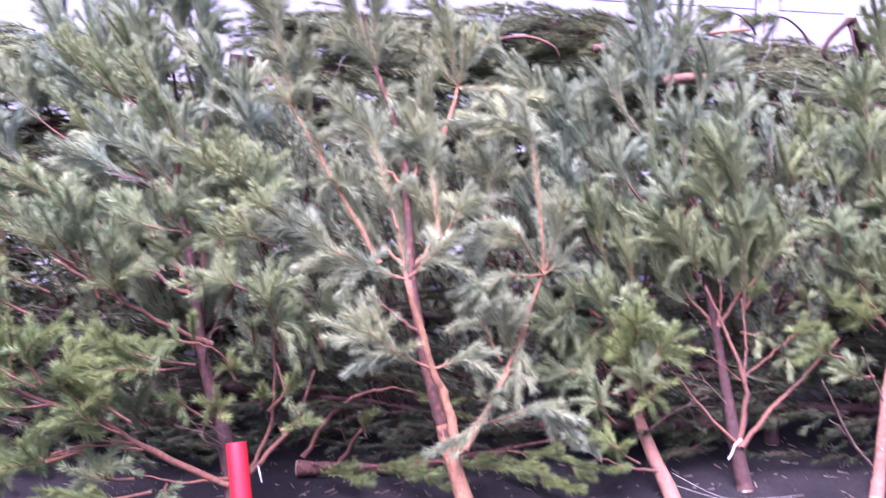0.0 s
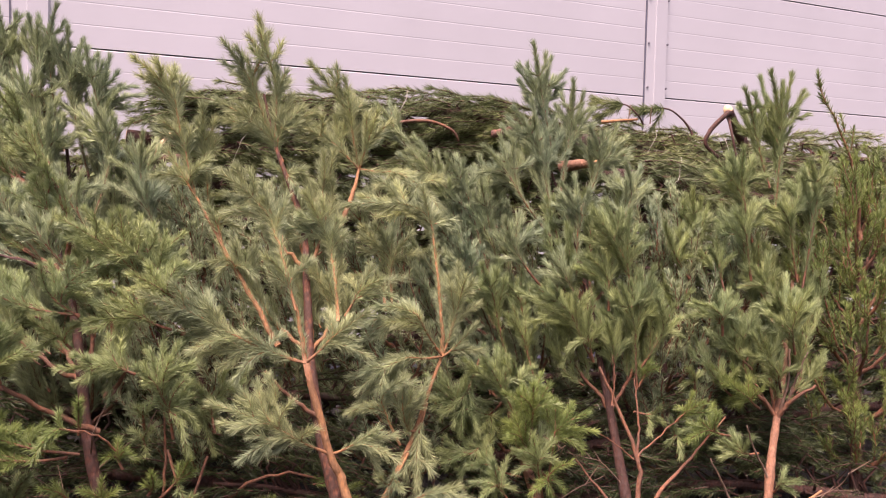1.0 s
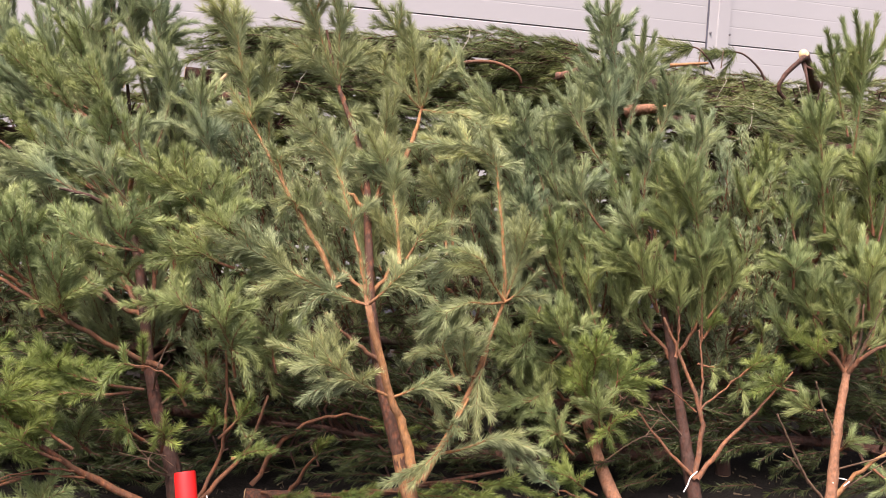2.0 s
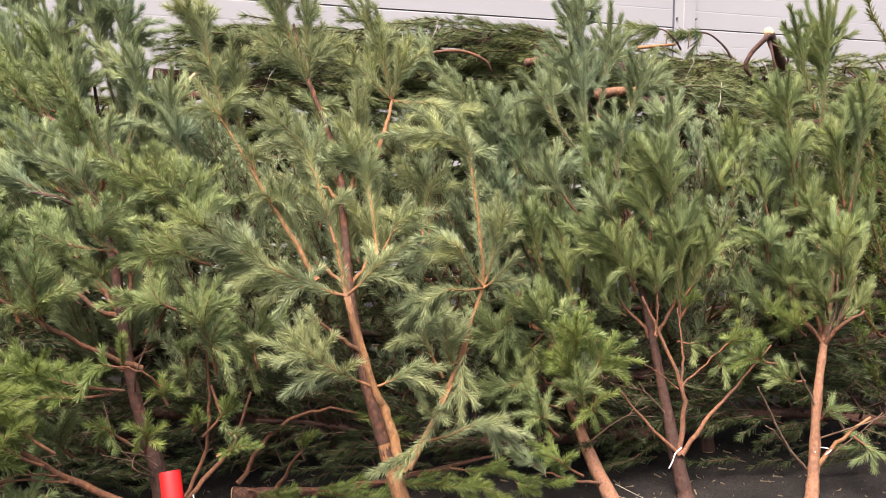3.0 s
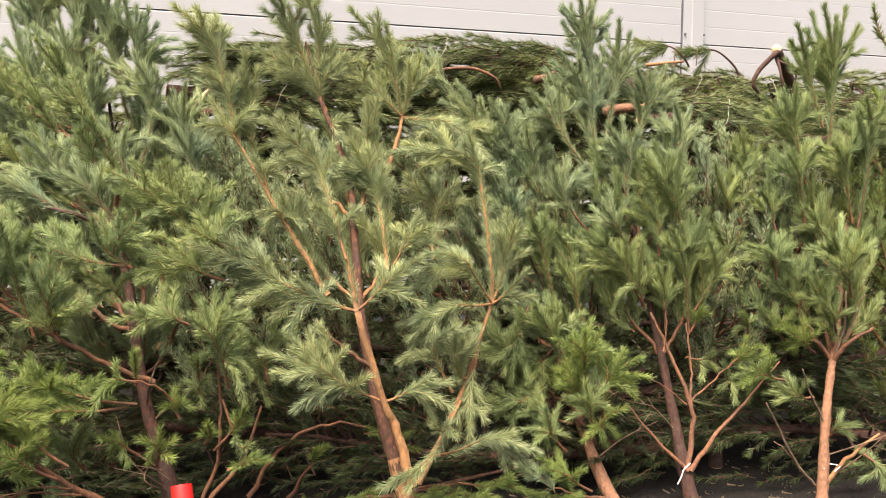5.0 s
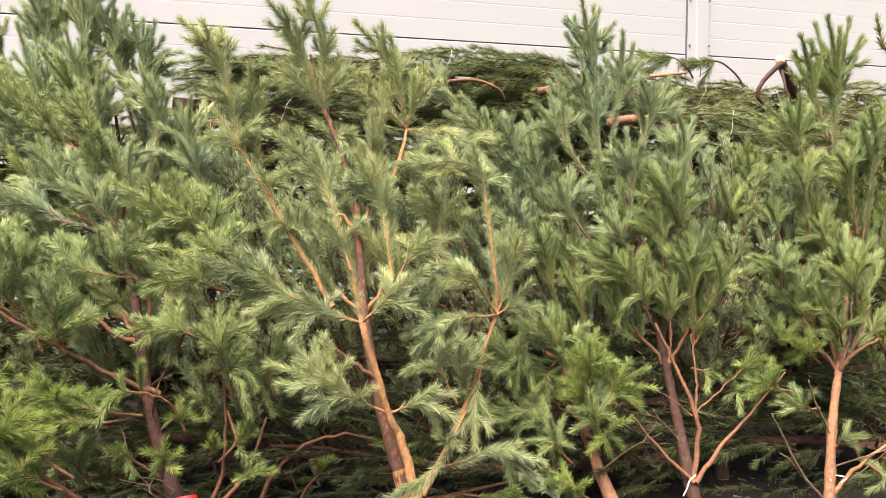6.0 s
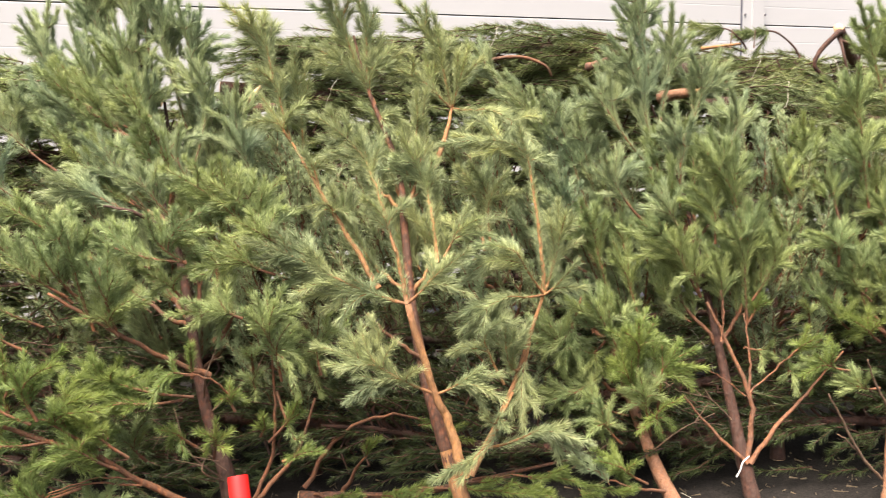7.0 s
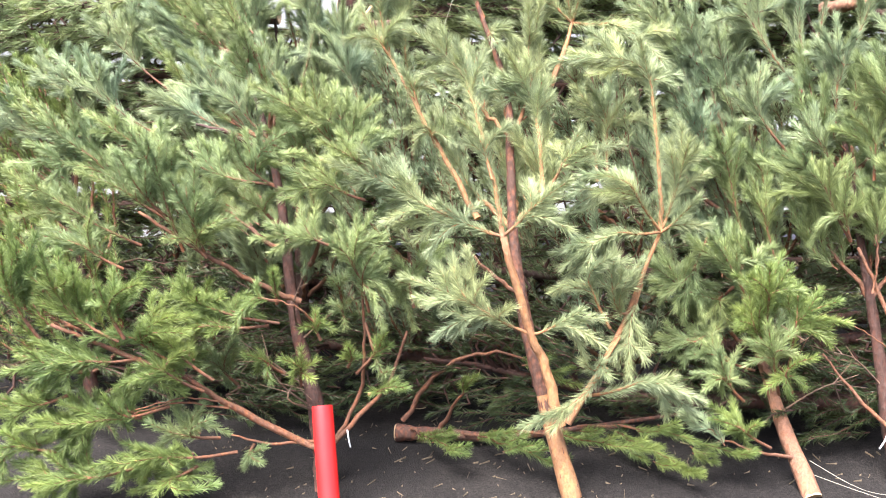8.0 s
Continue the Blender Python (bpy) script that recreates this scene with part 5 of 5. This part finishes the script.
# ---- the stack of netted pines ----
def bundle(label, p, q, radius, seed, shoots=220, sag=0.05, trunk_at_start=True, dense=700, rings=1, name="netted_pine", loose=0.25, wide=0.0024, leaves=DEEP, length=0.05):
    """A pine lying down, its branches pressed along the stem by twine."""
    rng = np.random.default_rng(seed)
    root = tagged(new(name), label, "netted pine", "stacked netted pines")
    p, q = np.array(p, float), np.array(q, float)
    if not trunk_at_start:
        p, q = q, p
    u = np.linspace(0, 1, 9)
    wave = 0.03 * np.sin(u * 7 + seed)[:, None] * UP + 0.02 * np.cos(u * 5 + seed)[:, None] * np.array([0, 1, 0])
    core = p + (q - p) * u[:, None] - sag * np.sin(np.pi * u)[:, None] * UP + wave
    w = Wood()
    w.stem(core, np.linspace(0.036, 0.008, 9), 9, 0.05, rng)
    w.build("trunk", BROWN, root)
    cap = Wood()
    d = unit(core[1] - core[0])
    cap.stem([core[0] - d * 0.003, core[0] + d * 0.002], [0.033, 0.034], 10)
    cap.build("cut_face", WOOD, root, "pale sawn wood of the cut base")
    wood, leaf = Wood(), Foliage()
    for k in range(shoots):
        t = rng.uniform(0.03, 0.98)
        x = np.array([np.interp(t, u, core[:, i]) for i in range(3)])
        ax = unit(np.array([np.interp(min(1, t + 0.05), u, core[:, i]) for i in range(3)]) - x)
        az = rng.uniform(0, 2 * np.pi)
        side = unit(np.cross(ax, UP)) * math.cos(az) + UP * math.sin(az)
        fat = radius * (0.55 + 0.75 * math.sin(np.pi * min(1, t * 0.8 + 0.15)))
        s = x + side * fat * math.sqrt(rng.random())
        flare = rng.uniform(0.0, loose)
        way = unit(ax + side * flare + 0.1 * rng.standard_normal(3))
        size = rng.uniform(0.12, 0.26)
        m = s + way * size * 0.5
        e = m + unit(way + 0.25 * ax - 0.3 * UP + 0.15 * rng.standard_normal(3)) * size * 0.5
        if min(s[2], m[2], e[2]) < 0.035:
            continue
        if k % 3 == 0:
            wood.stem(np.array([x, 0.5 * (x + s) + ax * 0.04, s, m, e]), [0.007, 0.006, 0.005, 0.004, 0.002], 5, cap=False)
        else:
            wood.stem(np.array([s, m, e]), [0.004, 0.003, 0.002], 4, cap=False)
        leaf.along([s, m, e], True)
    b = tagged(wood.build("branch", BROWN, root), kind="stuff")
    leaf.build("foliage", leaves, b, rng, dense, length, wide, (18, 48), False, 0.15)
    for t in np.linspace(0.2, 0.8, rings):
        x = np.array([np.interp(t, u, core[:, i]) for i in range(3)])
        ax = unit(q - p)
        s1 = unit(np.cross(ax, UP))
        s2 = np.cross(s1, ax)
        fat = radius * (0.55 + 0.75 * math.sin(np.pi * min(1, t * 0.8 + 0.15))) + 0.012
        ang = np.linspace(0, 2 * np.pi, 25)
        slant = rng.uniform(-0.6, 0.6)
        loop = [x + fat * (math.cos(v) * s1 + math.sin(v) * s2 * 0.9) + ax * slant * fat * math.sin(v) + 0.006 * rng.standard_normal(3) for v in ang]
        t_ = Wood()
        t_.stem(loop, np.full(25, 0.0012), 5, cap=False)
        t_.build("twine", STRING, root, "pale loop of twine")
    return root


LAY = "pine lying in the stack, tied tight with pale twine"
seed = 200
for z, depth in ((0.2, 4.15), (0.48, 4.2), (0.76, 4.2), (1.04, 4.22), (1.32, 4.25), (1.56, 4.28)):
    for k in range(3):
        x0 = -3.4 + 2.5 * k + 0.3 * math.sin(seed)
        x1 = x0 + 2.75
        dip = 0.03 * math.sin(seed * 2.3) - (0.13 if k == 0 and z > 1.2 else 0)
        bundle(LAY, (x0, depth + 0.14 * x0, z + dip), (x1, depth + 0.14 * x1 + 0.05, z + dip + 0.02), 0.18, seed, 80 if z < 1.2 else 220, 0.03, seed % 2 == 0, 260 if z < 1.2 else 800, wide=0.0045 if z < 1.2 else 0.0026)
        seed += 1
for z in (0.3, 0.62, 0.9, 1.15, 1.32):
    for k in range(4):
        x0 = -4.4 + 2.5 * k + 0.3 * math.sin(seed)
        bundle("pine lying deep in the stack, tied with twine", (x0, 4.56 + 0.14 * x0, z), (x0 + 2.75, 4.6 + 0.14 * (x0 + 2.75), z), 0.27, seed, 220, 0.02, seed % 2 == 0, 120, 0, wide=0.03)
        seed += 1
# Loose pines lying on the ground behind the trunks, in the shade-darkened needles.
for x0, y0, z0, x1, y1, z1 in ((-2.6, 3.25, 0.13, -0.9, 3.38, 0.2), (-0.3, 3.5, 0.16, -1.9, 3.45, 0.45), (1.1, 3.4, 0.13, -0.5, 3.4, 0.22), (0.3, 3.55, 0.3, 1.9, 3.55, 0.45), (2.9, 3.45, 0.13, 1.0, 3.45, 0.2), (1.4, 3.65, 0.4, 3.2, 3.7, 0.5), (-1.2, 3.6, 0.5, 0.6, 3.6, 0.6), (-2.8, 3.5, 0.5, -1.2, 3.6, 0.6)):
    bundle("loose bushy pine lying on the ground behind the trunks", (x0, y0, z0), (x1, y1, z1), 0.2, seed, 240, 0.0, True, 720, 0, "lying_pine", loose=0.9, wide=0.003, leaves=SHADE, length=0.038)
    seed += 1
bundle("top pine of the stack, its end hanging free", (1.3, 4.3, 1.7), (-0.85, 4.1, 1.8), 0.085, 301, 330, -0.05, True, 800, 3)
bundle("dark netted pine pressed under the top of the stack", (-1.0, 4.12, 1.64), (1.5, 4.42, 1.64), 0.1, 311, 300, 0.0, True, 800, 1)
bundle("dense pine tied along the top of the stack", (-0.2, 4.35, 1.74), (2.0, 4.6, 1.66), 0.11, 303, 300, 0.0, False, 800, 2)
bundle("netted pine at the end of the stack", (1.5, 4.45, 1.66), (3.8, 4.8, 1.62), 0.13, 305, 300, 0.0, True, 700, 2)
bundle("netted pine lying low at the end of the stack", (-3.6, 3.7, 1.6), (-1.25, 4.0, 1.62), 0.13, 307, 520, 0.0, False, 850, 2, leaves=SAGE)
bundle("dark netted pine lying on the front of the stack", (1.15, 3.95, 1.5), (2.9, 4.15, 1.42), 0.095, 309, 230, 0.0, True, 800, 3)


# ---- small things ----
def red_stake():
    root = tagged(new("red_stake"), "short bright red plastic tube stake standing before the pines", "stake")
    base, top = np.array([-0.622, 2.6, 0.0]), np.array([-0.675, 2.72, 0.315])
    w = Wood()
    w.stem([base, base + (top - base) * 0.5, base + (top - base) * 0.97, top], [0.0335, 0.0335, 0.0335, 0.032], 20, cap=False)
    w.stem([top, top - (top - base) * 0.06], [0.032, 0.029], 20, cap=False)
    w.build("tube", RED, root)
    d = unit(top - base)
    r = Wood()
    r.stem([top - d * 0.01, top - d * 0.004], [0.0305, 0.0305], 20)
    r.build("plug", RIM, root, "worn red cap of the tube")


red_stake()


def twine(path, r=0.0012, label="loose pale twine lying beside the trunks", name="twine", mat=None):
    w = Wood()
    pts = spline(path, 8)
    w.stem(pts, np.full(len(pts), r), 6)
    return tagged(w.build(name, mat or STRING, None), label, "twine")


twine([(1.115, 3.1, 0.2), (1.085, 3.08, 0.185), (1.075, 3.08, 0.155), (1.06, 3.075, 0.13)], 0.0026, "white plastic tie hanging on the scaly trunk", "tie", PLASTIC)
twine([(-0.625, 2.81, 0.2), (-0.615, 2.79, 0.175), (-0.61, 2.79, 0.15)], 0.0025, "white plastic tie hanging on a low branch", "tie", PLASTIC)
twine([(0.84, 3.02, 0.1), (0.95, 2.95, 0.06), (1.05, 2.98, 0.02), (1.2, 3.0, 0.015), (1.3, 3.03, 0.01)], 0.0008)
twine([(0.85, 3.03, 0.05), (1.0, 2.98, 0.02), (1.12, 2.93, 0.01), (1.25, 2.97, 0.01)], 0.0008)
twine([(1.66, 3.06, 0.17), (1.7, 3.1, 0.175), (1.66, 3.14, 0.17), (1.64, 3.1, 0.165)], 0.0025, "white tie round the pale trunk", "tie", PLASTIC)

# A pine lying on the asphalt behind the row.
lying = Pine("fallen_pine", "reddish pine trunk lying on the asphalt behind the row", [(-0.56, 3.2, 0.033), (-0.4, 3.2, 0.036), (-0.1, 3.22, 0.042), (0.5, 3.38, 0.1)], 0.034, 97, leaf=GREEN, bark=SCALY, lean=(0.7, -0.1, 0.5), group="lying pines")
lying.branch([(-0.4, 3.20, 0.05), (-0.34, 3.16, 0.15), (-0.29, 3.10, 0.25)], r=0.01, bare=0.9, gap=0.2, size=0.08, level=0)
lying.branch([(-0.5, 3.18, 0.06), (-0.42, 3.05, 0.09), (-0.32, 2.95, 0.1)], r=0.006, bare=0.3, gap=0.07, size=0.12, level=0)
lying.branch([(-0.2, 3.20, 0.06), (0.05, 3.05, 0.12), (0.28, 2.95, 0.14)], r=0.006, bare=0.4, gap=0.1, size=0.1, level=0)
lying.branch([(0.1, 3.24, 0.08), (0.35, 3.10, 0.14), (0.6, 3.00, 0.12)], r=0.006, bare=0.4, gap=0.1, size=0.1, level=0)
lying.branch([(-0.3, 3.18, 0.05), (-0.16, 3.02, 0.1), (0.0, 2.94, 0.08)], r=0.006, bare=0.2, gap=0.07, size=0.12, level=0)
lying.branch([(0.2, 3.26, 0.08), (0.3, 3.08, 0.1), (0.44, 2.98, 0.07)], r=0.006, bare=0.2, gap=0.07, size=0.12, level=0)
lying.branch([(-0.55, 3.25, 0.06), (-0.4, 3.32, 0.25), (-0.2, 3.32, 0.32), (0.0, 3.35, 0.24)], r=0.011, bare=0.75, gap=0.1, size=0.14)

# The sawn butt that sticks up out of the stack, with curled branches round it.
butt = tagged(new("pine_butt"), "sawn pine butt with curled dark branches above the stack", "pine butt")
w = Wood()
w.stem(spline([(2.12, 4.45, 1.7), (2.0, 4.33, 1.8), (1.9, 4.2, 1.87)], 4), np.linspace(0.026, 0.024, 9), 10)
w.build("stem", BROWN, butt)
w = Wood()
w.stem([(1.9, 4.2, 1.87), (1.888, 4.188, 1.878)], [0.0235, 0.019], 9)
w.build("cut_face", WOOD, butt, "fresh pale sawn end")
for path, r in (([(1.91, 4.2, 1.86), (1.87, 4.16, 1.84), (1.79, 4.15, 1.76), (1.77, 4.15, 1.69), (1.85, 4.18, 1.63)], 0.014), ([(1.9, 4.19, 1.83), (1.89, 4.12, 1.74), (1.92, 4.12, 1.62)], 0.008), ([(1.9, 4.19, 1.82), (1.97, 4.14, 1.76), (1.96, 4.15, 1.64)], 0.007)):
    w = Wood()
    pts = spline(path, 6)
    w.stem(pts, np.linspace(r, r * 0.6, len(pts)), 7, 0.06, np.random.default_rng(3))
    w.build("branch", BROWN, butt)


def loose_branch(label, path, r, mat, name="broken_branch", tuft=False, seed=1):
    """A piece of branch that lies on the stack, some with a tuft at the tip."""
    rng = np.random.default_rng(seed)
    root = tagged(new(name), label, "branch", "loose branches on the stack")
    w = Wood()
    pts = spline(path, 6)
    w.stem(pts, r * np.linspace(1.0, 0.6, len(pts)), 8, 0.05, rng)
    b = w.build("stem", mat, root)
    if tuft:
        leaf = Foliage()
        tip, d = pts[-1], unit(pts[-1] - pts[-3])
        for k in range(5):
            leaf.along([tip - d * 0.05, tip + 0.09 * unit(d + 0.5 * rng.standard_normal(3))], True)
        leaf.build("foliage", DEEP, b, rng, 1700, 0.05, 0.0022, (18, 50), True, 0.2)


loose_branch("bent orange branch lying along the top of the stack", [(0.2, 4.0, 1.73), (0.3, 3.97, 1.745), (0.395, 3.97, 1.742), (0.485, 3.98, 1.705), (0.515, 4.0, 1.66)], 0.009, RUST)
loose_branch("reddish pine stem poking out of the stack", [(0.68, 4.03, 1.7), (0.72, 4.0, 1.71), (0.765, 3.96, 1.728)], 0.02, SCALY)
loose_branch("reddish pine stem poking out of the stack", [(1.0, 4.0, 1.555), (1.07, 3.95, 1.565), (1.14, 3.93, 1.575)], 0.03, PINK)
loose_branch("thin orange branch lying on the stack", [(1.13, 3.95, 1.57), (1.22, 3.97, 1.6), (1.31, 4.0, 1.617)], 0.008, ORANGE)
loose_branch("reddish broken stem lying in the stack", [(-0.87, 3.98, 1.54), (-0.8, 3.95, 1.543), (-0.73, 3.97, 1.55)], 0.026, SCALY)
loose_branch("pale splinter of torn wood on the stack", [(-0.85, 3.94, 1.565), (-0.81, 3.93, 1.61), (-0.77, 3.94, 1.655)], 0.011, WOOD, "wood_splinter")
loose_branch("peeled orange branch lying on the stack", [(1.22, 4.1, 1.78), (1.3, 4.08, 1.787), (1.4, 4.1, 1.798)], 0.009, ORANGE)
loose_branch("dark curved branch with a green tuft above the stack", [(1.45, 4.16, 1.78), (1.42, 4.15, 1.82), (1.36, 4.15, 1.87), (1.3, 4.17, 1.875)], 0.005, BROWN, "tufted_branch", True, 2)
loose_branch("dark curved branch with a green tuft above the stack", [(1.72, 4.2, 1.74), (1.68, 4.2, 1.8), (1.6, 4.2, 1.86), (1.52, 4.2, 1.865)], 0.006, BROWN, "tufted_branch", True, 4)
loose_branch("thin dry twig standing up from the stack", [(1.36, 4.12, 1.78), (1.365, 4.12, 1.83), (1.37, 4.12, 1.87)], 0.003, BARE, "dry_branch")
loose_branch("thin dry twig standing up from the stack", [(1.47, 4.12, 1.78), (1.472, 4.12, 1.82), (1.475, 4.12, 1.86)], 0.003, BARE, "dry_branch")

# Fallen needles, straw and bark on the asphalt.
rng = np.random.default_rng(5)
n = 1300
x, y = rng.uniform(-2.5, 2.6, n), rng.uniform(2.2, 4.0, n)
h = 0.0035 + 0.004 * rng.random(n)
ang, size, wide = rng.uniform(0, np.pi, n), 0.005 + 0.05 * rng.random(n) ** 3, rng.uniform(0.0003, 0.0008, n)
big = rng.random(n) < 0.02
wide = np.where(big, wide * 4, wide)
dx, dy = np.cos(ang) * size / 2, np.sin(ang) * size / 2
sx, sy = -np.sin(ang) * wide, np.cos(ang) * wide
top = [np.stack([x + a1 * dx + b1 * sx, y + a1 * dy + b1 * sy, h + 0.002 * a1], -1) for a1, b1 in ((-1, -1), (1, -1), (1, 1), (-1, 1))]
low = [np.stack([x + a1 * dx, y + a1 * dy, h * 0 + 0.001], -1) for a1 in (-1, 1)]
v = np.stack(top + low, 1).reshape(-1, 3)
k = np.arange(n)[:, None] * 6
faces = np.concatenate([k + np.array([[0, 1, 2, 3]]), k + np.array([[0, 4, 5, 1]]), k + np.array([[3, 2, 5, 4]])])
tagged(link_mesh("ground_litter", v, faces, STRAW, smooth=False), "dry needles and straw strewn over the asphalt", "litter", kind="stuff")
